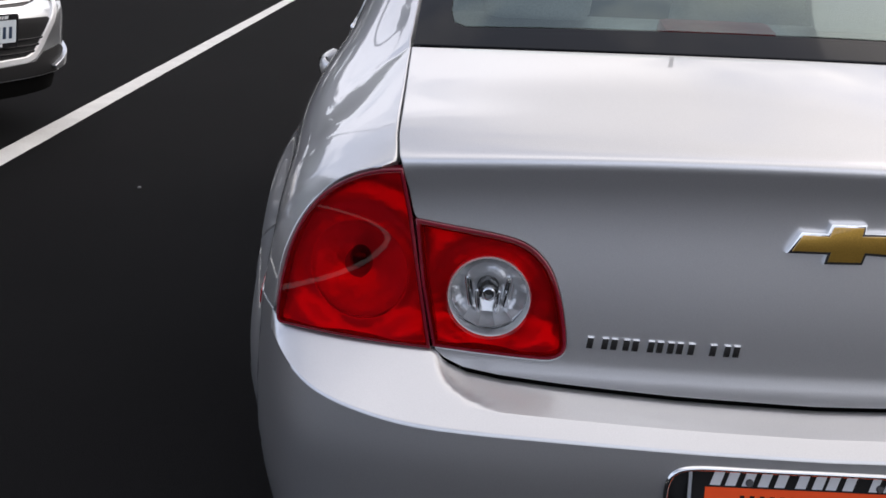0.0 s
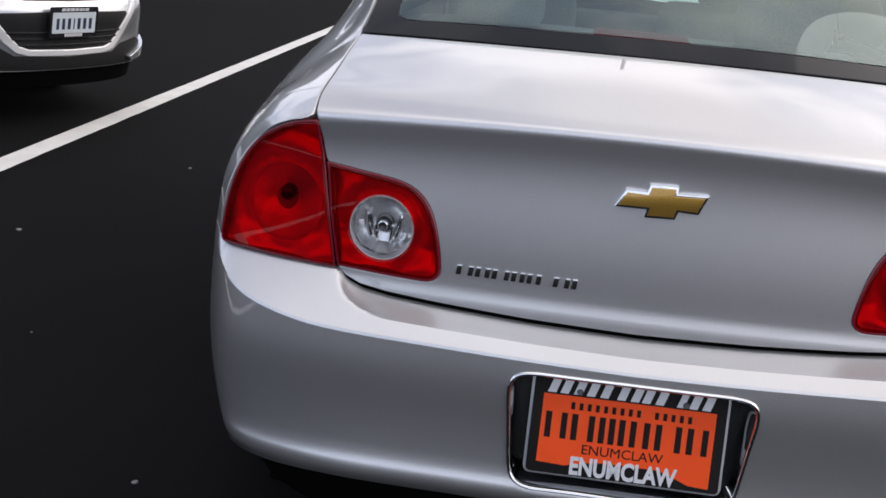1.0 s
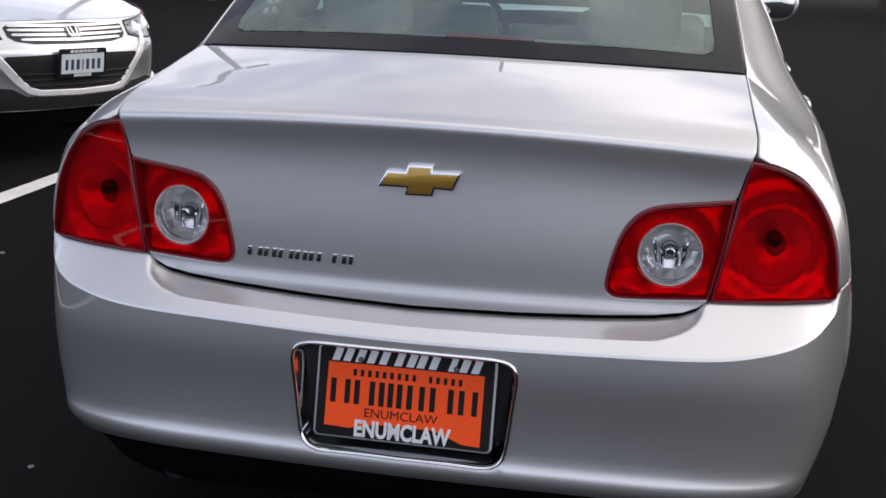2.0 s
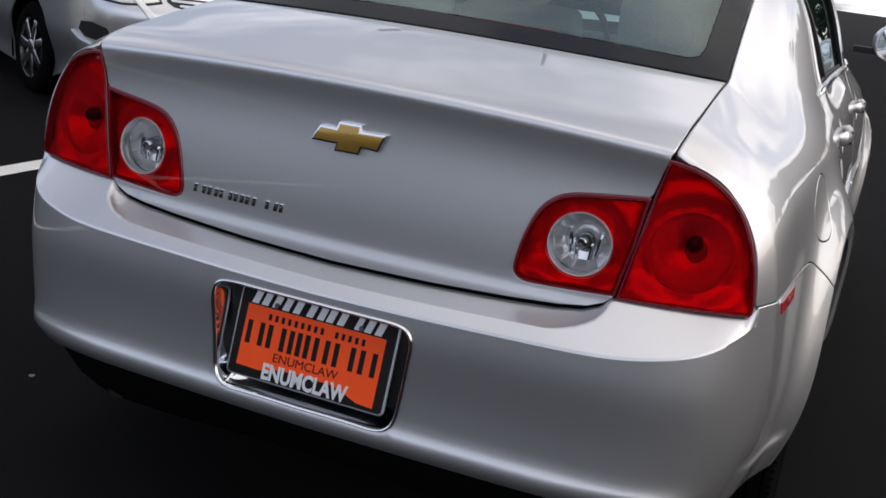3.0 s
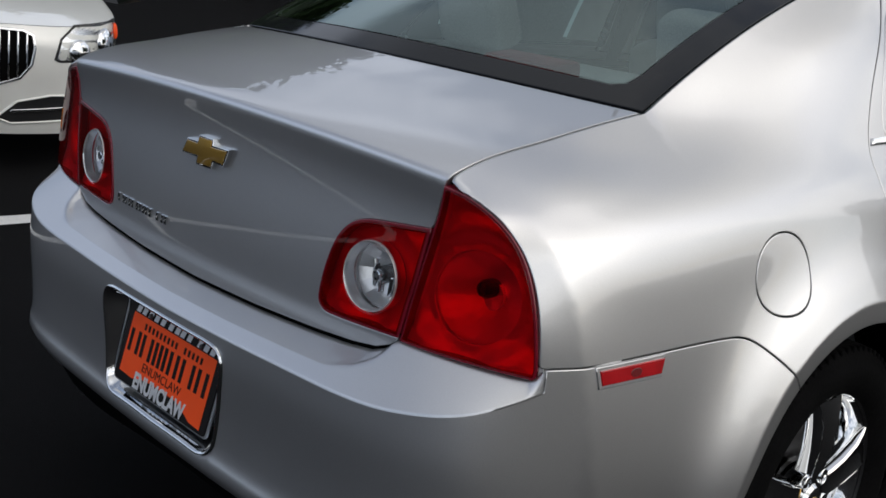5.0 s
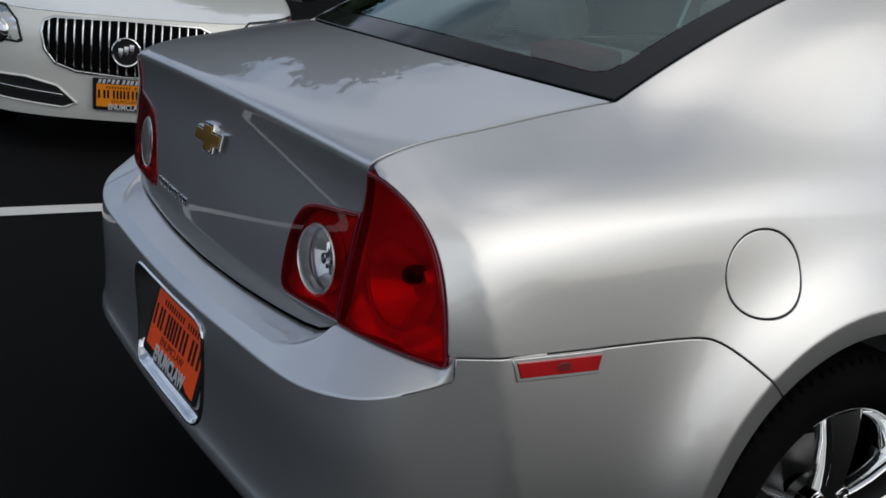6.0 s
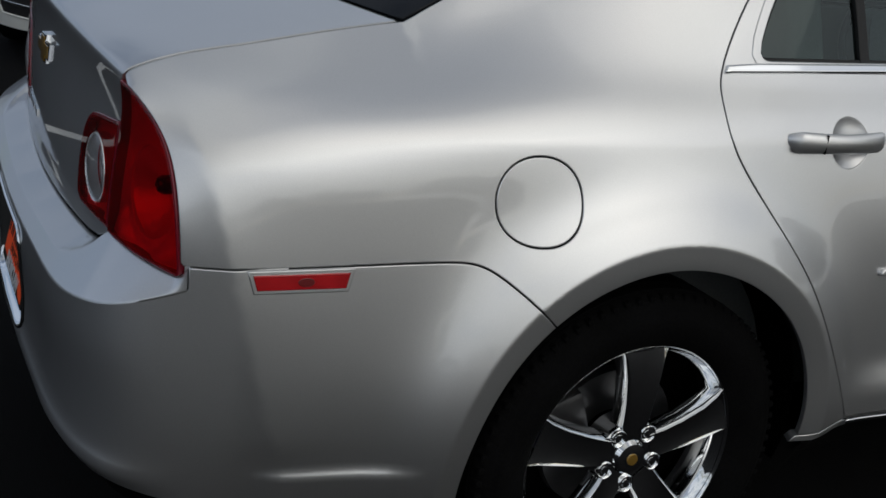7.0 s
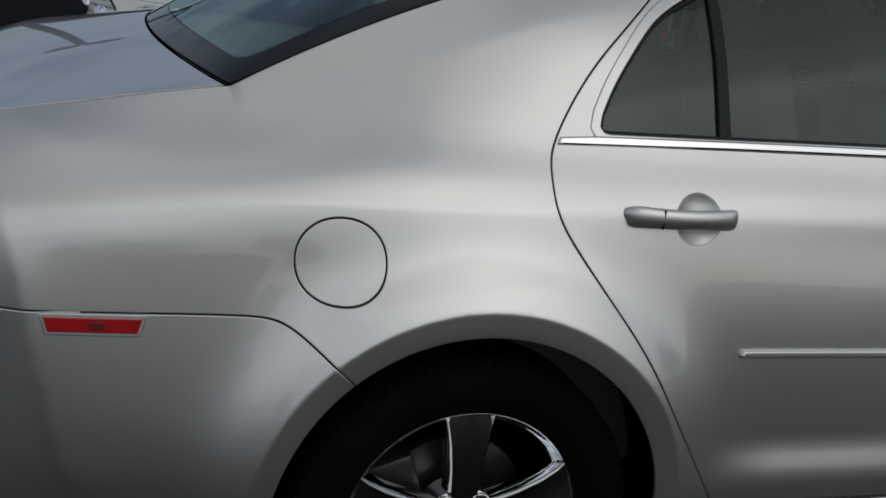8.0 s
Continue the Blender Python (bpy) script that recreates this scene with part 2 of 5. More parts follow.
def area2(p):
    return 0.5 * float(np.sum(p[:, 0] * np.roll(p[:, 1], -1) - np.roll(p[:, 0], -1) * p[:, 1]))


def inset(p, d):
    """A closed outline moved inwards by d."""
    if area2(p) < 0:
        p = p[::-1]
    a, b = p - np.roll(p, 1, 0), np.roll(p, -1, 0) - p
    a /= np.linalg.norm(a, axis=1)[:, None] + 1e-12
    b /= np.linalg.norm(b, axis=1)[:, None] + 1e-12
    na, nb = np.stack([-a[:, 1], a[:, 0]], 1), np.stack([-b[:, 1], b[:, 0]], 1)
    m = na + nb
    m /= np.maximum((m * na).sum(1), 0.5)[:, None]
    return p + d * m


def inside(poly, q):
    x, y = q[:, 0], q[:, 1]
    hit = np.zeros(len(q), bool)
    for (x0, y0), (x1, y1) in zip(poly, np.roll(poly, -1, 0)):
        if y0 == y1:
            continue
        c = (y0 > y) != (y1 > y)
        hit ^= c & (x < (x1 - x0) * (y - y0) / (y1 - y0) + x0)
    return hit


def away(poly, q):
    a, b = poly, np.roll(poly, -1, 0)
    best = np.full(len(q), 9.0)
    for p0, p1 in zip(a, b):
        d = p1 - p0
        t = np.clip(((q - p0) @ d) / (d @ d + 1e-12), 0, 1)
        best = np.minimum(best, np.linalg.norm(q - p0 - t[:, None] * d, axis=1))
    return best


def surface_normals(surf, uv, out):
    e = 1e-3
    du = surf(uv[:, 0] + e, uv[:, 1]) - surf(uv[:, 0] - e, uv[:, 1])
    dv = surf(uv[:, 0], uv[:, 1] + e) - surf(uv[:, 0], uv[:, 1] - e)
    n = np.cross(du, dv)
    n /= np.linalg.norm(n, axis=1)[:, None] + 1e-12
    return n if out > 0 else -n


def sheet(name, outline, surf, mat, parent=None, label="", holes=(), step=0.02, gap=0.0013, lip=0.012, edge=0.0017, lift=0.0, out=1, mirror=False, lines=(), extra=None):
    """A panel: the part of the surface surf(u, v) inside the outline, with rounded, turned-in edges. out: which side is outside."""
    rings = [inset(resample(outline, step), gap)] + [inset(resample(h, step), -gap)[::-1] for h in holes]
    tops = [inset(rings[0], edge)] + [inset(r, -edge)[::-1] for r in rings[1:]]
    lo, hi = tops[0].min(0), tops[0].max(0)
    gx, gy = np.meshgrid(np.arange(lo[0] + step / 2, hi[0], step), np.arange(lo[1] + step / 2, hi[1], step))
    gx = gx + (np.arange(gx.shape[0]) % 2)[:, None] * step / 2
    q = np.stack([gx.ravel(), gy.ravel()], 1)
    ok = inside(tops[0], q)
    for h in tops[1:]:
        ok &= ~inside(h, q)
    q = q[ok]
    if len(lines):
        for v in lines:
            q = q[np.abs(q[:, 1] - v) > 0.3 * step]
        more = np.array([(u, v) for v in lines for u in np.arange(lo[0], hi[0], step)])
        more = more[inside(tops[0], more)]
        q = np.vstack([q, more])
    if extra is not None:
        more = extra[inside(tops[0], extra)]
        far = np.ones(len(q), bool)
        for p in more[::2]:
            far &= np.hypot(q[:, 0] - p[0], q[:, 1] - p[1]) > 0.6 * step
        q = np.vstack([q[far], more])
    for h in tops:
        q = q[away(h, q) > (0.2 if len(lines) or extra is not None else 0.45) * step]
    pts, edges, n = [], [], 0
    for h in tops:
        pts += [Vector(p) for p in h]
        edges += [(n + i, n + (i + 1) % len(h)) for i in range(len(h))]
        n += len(h)
    pts += [Vector(p) for p in q]
    vs, _, tris, _, _, _ = delaunay_2d_cdt(pts, edges, [], 1, 1e-6)
    uv = np.array([tuple(v) for v in vs])
    tris = np.array(tris)
    mid = uv[tris].mean(1)
    ok = inside(tops[0], mid)
    for h in tops[1:]:
        ok &= ~inside(h, mid)
    tris = tris[ok]
    a, b, c = (uv[tris[:, i]] for i in range(3))
    turn = (b[:, 0] - a[:, 0]) * (c[:, 1] - a[:, 1]) - (b[:, 1] - a[:, 1]) * (c[:, 0] - a[:, 0])
    tris = np.where((turn * out > 0)[:, None], tris, tris[:, ::-1])
    nor = surface_normals(surf, uv, out)
    verts, norms, faces = list(surf(uv[:, 0], uv[:, 1]) + lift * nor), list(nor), [tuple(t) for t in tris]
    for top, ring in zip(tops, rings):
        if lip <= 0:
            break
        k = len(top)
        nt, nr = surface_normals(surf, top, out), surface_normals(surf, ring, out)
        pt, pr = surf(top[:, 0], top[:, 1]) + lift * nt, surf(ring[:, 0], ring[:, 1]) + (lift - edge * 0.8) * nr
        side = pr - pt + edge * 0.8 * nr
        side /= np.linalg.norm(side, axis=1)[:, None] + 1e-9
        half = nr * 0.55 + side * 0.84
        base = len(verts)
        verts += list(pt) + list(pr) + list(pr) + list(pr - lip * nr)
        norms += list(nt) + list(half) + list(side) + list(side)
        for i in range(k):
            j = (i + 1) % k
            for r in (0, 2):
                s = base + r * k
                faces.append((s + j, s + i, s + k + i, s + k + j))
    verts, norms = np.array(verts), np.array(norms)
    # make every face wind with its normals
    fixed = []
    for f in faces:
        p = verts[list(f[:3])]
        w = np.cross(p[1] - p[0], p[2] - p[0]) @ norms[list(f)].sum(0)
        fixed.append(f if w >= 0 else f[::-1])
    if mirror:
        verts, norms, fixed = verts * (-1, 1, 1), norms * (-1, 1, 1), [f[::-1] for f in fixed]
    return raw(name, verts, fixed, norms, mat, parent, label)


def grid(name, rows, mat, parent=None, label="", closed_u=False, closed_v=False, angle=40, flip=False):
    """A sheet of quads through rows of points."""
    bm = bmesh.new()
    vs = [[bm.verts.new(p) for p in row] for row in rows]
    nu, nv = len(vs), len(vs[0])
    for i in range(nu if closed_u else nu - 1):
        for j in range(nv if closed_v else nv - 1):
            q = [vs[i][j], vs[i][(j + 1) % nv], vs[(i + 1) % nu][(j + 1) % nv], vs[(i + 1) % nu][j]]
            try:
                bm.faces.new(q)
            except ValueError:
                pass
    bmesh.ops.remove_doubles(bm, verts=bm.verts, dist=1e-6)
    return part(name, bm, mat, parent, label, True, angle)


def lathe_rows(profile, n, axis="x", centre=(0, 0, 0), a0=0.0, a1=2 * math.pi):
    """Rows of points: the profile of (along, radius) turned round the axis."""
    rows = []
    full = abs(a1 - a0 - 2 * math.pi) < 1e-6
    for i in range(n if full else n + 1):
        a = a0 + (a1 - a0) * i / n
        c, s = math.cos(a), math.sin(a)
        row = []
        for d, r in profile:
            p = {"x": (d, r * c, r * s), "y": (r * c, d, r * s), "z": (r * c, r * s, d)}[axis]
            row.append((p[0] + centre[0], p[1] + centre[1], p[2] + centre[2]))
        rows.append(row)
    return rows


def lathe(name, profile, mat, parent, n=48, axis="x", centre=(0, 0, 0), label="", angle=40):
    return grid(name, lathe_rows(profile, n, axis, centre), mat, parent, label, closed_u=True, angle=angle)


def block(bm, size, place=(0, 0, 0), turn=(0, 0, 0), bevel=0.0, segs=2, taper=1.0):
    m = pose(*place, *turn) @ Matrix.Diagonal((*size, 1))
    made = bmesh.ops.create_cube(bm, size=1.0, matrix=m)["verts"]
    if taper != 1.0:
        inv = pose(*place, *turn).inverted()
        for v in made:
            q = inv @ v.co
            if q.z > 0:
                v.co = pose(*place, *turn) @ Vector((q.x * taper, q.y * taper, q.z))
    if bevel:
        es = list({e for v in made for e in v.link_edges})
        bmesh.ops.bevel(bm, geom=es, offset=bevel, segments=segs, affect="EDGES", profile=0.6)
    return bm


def tube(bm, path, radius, n=8, cap=True):
    """A round bar along a path."""
    p = [Vector(q) for q in path]
    rings = []
    for i, q in enumerate(p):
        d = (p[min(i + 1, len(p) - 1)] - p[max(i - 1, 0)]).normalized()
        side = d.orthogonal().normalized() if not rings else (rings[-1][1] - d * rings[-1][1].dot(d)).normalized()
        up = d.cross(side)
        r = radius[i] if isinstance(radius, (list, tuple)) else radius
        rings.append(([bm.verts.new(q + r * (math.cos(2 * math.pi * k / n) * side + math.sin(2 * math.pi * k / n) * up)) for k in range(n)], side))
    for (a, _), (b, _) in zip(rings[:-1], rings[1:]):
        for k in range(n):
            bm.faces.new((a[k], a[(k + 1) % n], b[(k + 1) % n], b[k]))
    if cap:
        bm.faces.new(rings[0][0][::-1])
        bm.faces.new(rings[-1][0])
    return bm


def plate_shape(bm, outline, thick, place=Matrix(), bevel=0.0):
    """A flat shape with thickness: outline in (x, y), raised along z."""
    low = [bm.verts.new(place @ Vector((x, y, 0))) for x, y in outline]
    face = bm.faces.new(low)
    top = bmesh.ops.extrude_face_region(bm, geom=[face])["geom"]
    up = (place.to_3x3() @ Vector((0, 0, 1))) * thick
    tv = [g for g in top if isinstance(g, bmesh.types.BMVert)]
    for v in tv:
        v.co += up
    if bevel:
        tf = [g for g in top if isinstance(g, bmesh.types.BMFace)]
        es = list({e for f in tf for e in f.edges})
        bmesh.ops.bevel(bm, geom=es, offset=bevel, segments=2, affect="EDGES", profile=0.6)
    return bm

# ---- ground ----
bm = bmesh.new()
ring = [0, 3, 8, 20, 60, 200, 900, 3000]
rows = []
for r in ring[1:]:
    rows.append([bm.verts.new((r * math.cos(2 * math.pi * k / 48), r * math.sin(2 * math.pi * k / 48), 0)) for k in range(48)])
mid = bm.verts.new((0, 0, 0))
for k in range(48):
    bm.faces.new((mid, rows[0][k], rows[0][(k + 1) % 48]))
    for a, b in zip(rows[:-1], rows[1:]):
        bm.faces.new((a[k], b[k], b[(k + 1) % 48], a[(k + 1) % 48]))
tagged(part("ground", bm, ASPHALT), "dark grey worn asphalt of a car park", "ground", kind="structure")


def stripe(x0, y0, x1, y1, width):
    d = Vector((x1 - x0, y1 - y0, 0)).normalized()
    side = Vector((-d.y, d.x, 0)) * width / 2
    n = max(2, int(math.hypot(x1 - x0, y1 - y0) / 0.12))
    bm = bmesh.new()
    rnd = random.Random(5)
    last = None
    for i in range(n + 1):
        c = Vector((x0 + (x1 - x0) * i / n, y0 + (y1 - y0) * i / n, 0.004))
        pair = [bm.verts.new(c + side * (s + s * rnd.uniform(-0.035, 0.035))) for s in (-1, 1)]
        if last:
            bm.faces.new((last[0], pair[0], pair[1], last[1]))
        last = pair
    tagged(part("bay_line", bm, LINE), "white painted parking bay line on the asphalt", "marking", "bay lines", "structure")


stripe(-2.795, -6.0, -2.83, 16.0, 0.135)
rnd = random.Random(11)
for px, py, pr in ((-2.23, 2.33, 0.011), (-1.98, 3.66, 0.010), (-1.06, 0.555, 0.008), (-0.95, 1.9, 0.005), (-1.7, 1.35, 0.004)):
    bm = bmesh.new()
    bmesh.ops.create_icosphere(bm, subdivisions=2, radius=pr)
    for v in bm.verts:
        v.co *= 1 + 0.35 * (noise.noise(v.co * 90 + Vector((px, py, 0))))
        v.co.z = v.co.z * 0.5 + pr * 0.35
    ob = part("pebble", bm, PEBBLE)
    ob.location = (px, py, 0)
    tagged(ob, "small pale pebble lying on the asphalt", "pebble", "pebbles on the asphalt")

# ---- the silver sedan: surfaces ----
SIDE_Z = [0.20, 0.35, 0.50, 0.62, 0.735, 0.82, 0.90, 0.95, 0.985, 1.03, 1.08, 1.15, 1.25, 1.40]
SIDE = {}
SIDE[0.19] = [0.64, 0.70, 0.73, 0.745, 0.752, 0.742, 0.700, 0.653, 0.575, 0.50, 0.44, 0.38, 0.30, 0.20]
SIDE[0.26] = [0.7, 0.758, 0.781, 0.787, 0.785, 0.773, 0.7425, 0.7, 0.642, 0.553, 0.48, 0.41, 0.33, 0.23]
SIDE[0.33] = [0.725, 0.785, 0.810, 0.811, 0.803, 0.791, 0.7675, 0.73, 0.68, 0.579, 0.5, 0.43, 0.35, 0.26]
SIDE[0.50] = [0.758, 0.816, 0.841, 0.836, 0.823, 0.811, 0.7935, 0.765, 0.722, 0.632, 0.548, 0.48, 0.4, 0.3]
SIDE[0.80] = [0.774, 0.830, 0.852, 0.851, 0.843, 0.832, 0.8185, 0.801, 0.777, 0.728, 0.672, 0.61, 0.53, 0.4]
SIDE[1.20] = [0.80, 0.848, 0.862, 0.866, 0.861, 0.851, 0.836, 0.820, 0.803, 0.774, 0.748, 0.714, 0.655, 0.515]
SIDE[1.60] = [0.815, 0.860, 0.871, 0.872, 0.866, 0.855, 0.838, 0.824, 0.808, 0.780, 0.757, 0.728, 0.680, 0.575]
SIDE[2.60] = [0.82, 0.865, 0.876, 0.878, 0.871, 0.860, 0.842, 0.830, 0.815, 0.790, 0.765, 0.735, 0.690, 0.595]
SIDE[3.70] = [0.80, 0.850, 0.866, 0.870, 0.865, 0.850, 0.825, 0.795, 0.760, 0.70, 0.63, 0.54, 0.42, 0.28]
SIDE[4.60] = [0.70, 0.745, 0.755, 0.755, 0.740, 0.705, 0.65, 0.60, 0.54, 0.46, 0.38, 0.28, 0.18, 0.08]
SIDE_Y = sorted(SIDE)
SIDE_T = np.array([SIDE[y] for y in SIDE_Y])
REAR_HUB, FRONT_HUB, ARCH_R = (1.08, 0.36), (3.93, 0.36), 0.367


FLARE_R = np.linspace(0.30, 0.72, 211)
FLARE_X = spline([0.30, 0.34, 0.367, 0.390, 0.406, 0.412, 0.416, 0.421, 0.432, 0.459, 0.495, 0.528, 0.56, 0.62, 0.72], [0.031, 0.0385, 0.0450, 0.0490, 0.0511, 0.0519, 0.0518, 0.0503, 0.0462, 0.0355, 0.0195, 0.0095, 0.0045, 0.001, 0.0], FLARE_R)


def flare(y, z):
    out = np.zeros_like(np.asarray(y, float))
    for hy, hz in (REAR_HUB, FRONT_HUB):
        r = np.hypot(y - hy, z - hz)
        out += np.interp(r, FLARE_R, FLARE_X)
    return out


def ridge(y, z):
    """The crease that runs down the rear corner, over wing and bumper."""
    u = y - np.interp(z, [0.42, 0.60, 0.735, 0.81, 0.97], [0.395, 0.345, 0.315, 0.298, 0.255])
    tent = np.exp((0.004 - np.sqrt(u * u + 0.004**2)) / np.where(u < 0, 0.045, 0.085))
    return 0.0095 * tent * smooth(0.36, 0.46, z) * (1 - smooth(0.90, 1.0, z))


def shoulder(y, z):
    """The soft feature line along the shoulder, just over the fuel flap and through the door handles."""
    u = z - np.interp(y, [0.3, 0.8, 1.5, 3.0], [0.918, 0.932, 0.938, 0.925])
    tent = np.exp((0.005 - np.sqrt(u * u + 0.005**2)) / np.where(u < 0, 0.055, 0.045))
    return 0.0042 * tent * smooth(0.42, 0.85, y) * (1 - smooth(3.0, 3.4, y))


def side_base(y, z):
    y, z = np.asarray(y, float), np.asarray(z, float)
    return (basis(SIDE_Y, y) * (basis(SIDE_Z, z) @ SIDE_T.T)).sum(1) + flare(y, z) + (0.018 * smooth(0.50, 0.41, z) - 0.045 * smooth(0.362, 0.25, z)) * smooth(1.48, 1.74, y) * (1 - smooth(3.2, 3.5, y))



# tail: (x, s), s runs up the rear face, over the edge and forward along the deck
TAIL_S = [0.60, 0.655, 0.690, 0.701, 0.712, 0.74, 0.80, 0.87, 0.93, 0.970, 0.985, 0.993, 1.000, 1.008, 1.020, 1.06, 1.15, 1.30, 1.38, 1.44]
TAIL_Y = [0.143, 0.1455, 0.1480, 0.1503, 0.1512, 0.1515, 0.153, 0.157, 0.159, 0.1555, 0.1525, 0.1515, 0.1530, 0.1585, 0.1695, 0.209, 0.296, 0.440, 0.520, 0.575]
TAIL_Z = [0.60, 0.655, 0.690, 0.701, 0.712, 0.74, 0.80, 0.87, 0.932, 0.9745, 0.9910, 1.0000, 1.0075, 1.0130, 1.0178, 1.0287, 1.0510, 1.0850, 1.1018, 1.1125]


def tail_drop(s):
    return spline([0.50, 0.60, 0.80, 0.90, 0.985, 1.045, 1.15, 1.25, 1.38, 1.44], [0, 0, 0, 0.03, 0.066, 0.042, 0.042, 0.044, 0.048, 0.05], s)


def tail_surf(x, s):
    x, s = np.asarray(x, float), np.asarray(s, float)
    w = basis(TAIL_S, s)
    ax = np.abs(x)
    y = w @ np.array(TAIL_Y) + (0.10 + 0.20 * np.clip((s - 1.0) / 0.384, 0, 1.1)) * x**2 + 0.6 * np.maximum(0, ax - 0.55) ** 2
    z = w @ np.array(TAIL_Z) - tail_drop(s) * x**2
    return np.stack([x, y, z], 1)


def glass_point(i, j):
    """The rear window's surface: i across (-1 to 1), j up (0 to 1)."""
    i, j = np.asarray(i, float), np.asarray(j, float)
    b = tail_surf(i * 0.610, 0 * i + 1.386)
    h = np.stack([i * 0.562, 1.30 + 0.10 * i**2, 1.437 - 0.055 * i**2], 1)
    p = b * (1 - j)[:, None] + h * j[:, None]
    p[:, 2] += 0.002 + 0.165 * j * (1 - j) * (1 - 0.25 * i**2)
    p[:, 1] -= 0.02 * j * (1 - j)
    return p


# the line where the boot lid and then the rear window meet the rear wing; the wing's top edge is drawn onto it
SEAM_S = np.linspace(0.992, 1.384, 60)
SEAM_X = np.interp(SEAM_S, [0.99, 1.01, 1.045, 1.20, 1.384], [0.599, 0.602, 0.605, 0.606, 0.608])
SEAM_J = np.linspace(0.02, 1.0, 40)
SEAM_3 = np.vstack([tail_surf(SEAM_X, SEAM_S), glass_point(0 * SEAM_J + 1.0, SEAM_J)])
SEAM_C = SEAM_3[:, 0] - side_base(SEAM_3[:, 1], SEAM_3[:, 2])


def side_x(y, z):
    y, z = np.asarray(y, float), np.asarray(z, float)
    edge = np.interp(y, SEAM_3[:, 1], SEAM_3[:, 2])
    pull = np.interp(y, SEAM_3[:, 1], SEAM_C) * smooth(0.17, 0.19, y) * (1 - smooth(1.36, 1.50, y))
    return side_base(y, z) + pull * smooth(edge - 0.09, edge, z)


def side_surf(y, z):
    y, z = np.asarray(y, float), np.asarray(z, float)
    return np.stack([side_x(y, z) + ridge(y, z) + shoulder(y, z), y, z], 1)


def tail_s(x, z):
    x, z = np.asarray(x, float), np.asarray(z, float)
    s = z.copy()
    for _ in range(12):
        s = s + (z - tail_surf(x, s)[:, 2]) * 0.9
    return s


def lamp_surf(x, z):
    return tail_surf(x, tail_s(x, z))


# bumper: (a, z), a runs from the middle round the corner and along the side
PLAN_A = [0.0, 0.2, 0.4, 0.562, 0.677, 0.760, 0.840, 0.910, 1.03]
FACE_Z = [0.26, 0.31, 0.345, 0.362, 0.385, 0.42, 0.50, 0.58, 0.6185, 0.66, 0.72]
FACE_Y = [0.135, 0.105, 0.083, 0.074, 0.079, 0.084, 0.082, 0.077, 0.078, 0.080, 0.085]


def bumper_surf(a, z):
    a, z = np.asarray(a, float), np.asarray(z, float)
    sign, a = np.where(a < 0, -1.0, 1.0), np.abs(a)
    y0 = spline(FACE_Z, FACE_Y, z)
    one = np.ones_like(z)
    end = [side_x(one * y, z) for y in (0.26, 0.33, 0.45)]
    k = end[0] / 0.784
    full = 1 - smooth(0.45, 0.715, z)
    end[0], end[1] = end[0] + 0.011 * full, end[1] + 0.007 * full
    px = np.stack([0 * z, 0.2 * one, 0.4 * one, 0.56 * k, 0.67 * k + 0.008 * full, 0.738 * k + 0.012 * full, *end], 1)
    py = np.stack([y0, y0 + 0.003, y0 + 0.010, y0 + 0.022, y0 + 0.052, y0 + 0.100, 0.26 * one, 0.33 * one, 0.45 * one], 1)
    w = basis(PLAN_A, np.minimum(a, 0.91))
    x, y = (w * px).sum(1), (w * py).sum(1)
    far = a > 0.91
    yy = 0.33 + np.maximum(a - 0.91, 0)
    lip = 0.013 * smooth(0.52, 0.405, z) * (1 - smooth(0.375, 0.400, z)) * smooth(0.345, 0.42, yy) * (1 - smooth(0.56, 0.66, yy))
    x = np.where(far, side_x(yy, z) + lip, x)
    y = np.where(far, yy, y)
    return np.stack([sign * (x + ridge(y, z)), y, z], 1)


# ---- outlines ----
def mirrored(half):
    """A closed outline from its right half, listed from the middle's bottom to the middle's top."""
    h = [tuple(p) for p in half]
    return np.array(h + [(-x, y) for x, y in h[::-1] if x > 1e-6])


def arc(cy, cz, r, a0, a1, n=40):
    t = np.radians(np.linspace(a0, a1, n))
    return [(cy + r * math.cos(k), cz + r * math.sin(k)) for k in t]


def to_s(pts):
    p = np.array(pts, float)
    return [(x, s) for (x, _), s in zip(p, tail_s(p[:, 0], p[:, 1]))]


LAMP_IN_FREE = [(0.543, 0.7175), (0.47, 0.7135), (0.395, 0.711), (0.372, 0.7135), (0.3595, 0.724), (0.358, 0.745), (0.365, 0.785), (0.376, 0.823), (0.390, 0.850), (0.413, 0.872), (0.444, 0.884), (0.50, 0.892), (0.574, 0.901)]
LAMP_IN_CURVE = [tuple(p) for p in curved(LAMP_IN_FREE, 5)]
LAMP_OUT_FREE = [(0.596, 0.972), (0.622, 0.9685), (0.650, 0.960), (0.685, 0.941), (0.716, 0.913), (0.742, 0.873), (0.760, 0.825), (0.771, 0.775), (0.7765, 0.735)]
LAMP_OUT_CURVE = [tuple(p) for p in curved(LAMP_OUT_FREE, 5)]
SEAM = [(0.545, 0.713), (0.562, 0.81), (0.578, 0.905), (0.596, 0.973)]

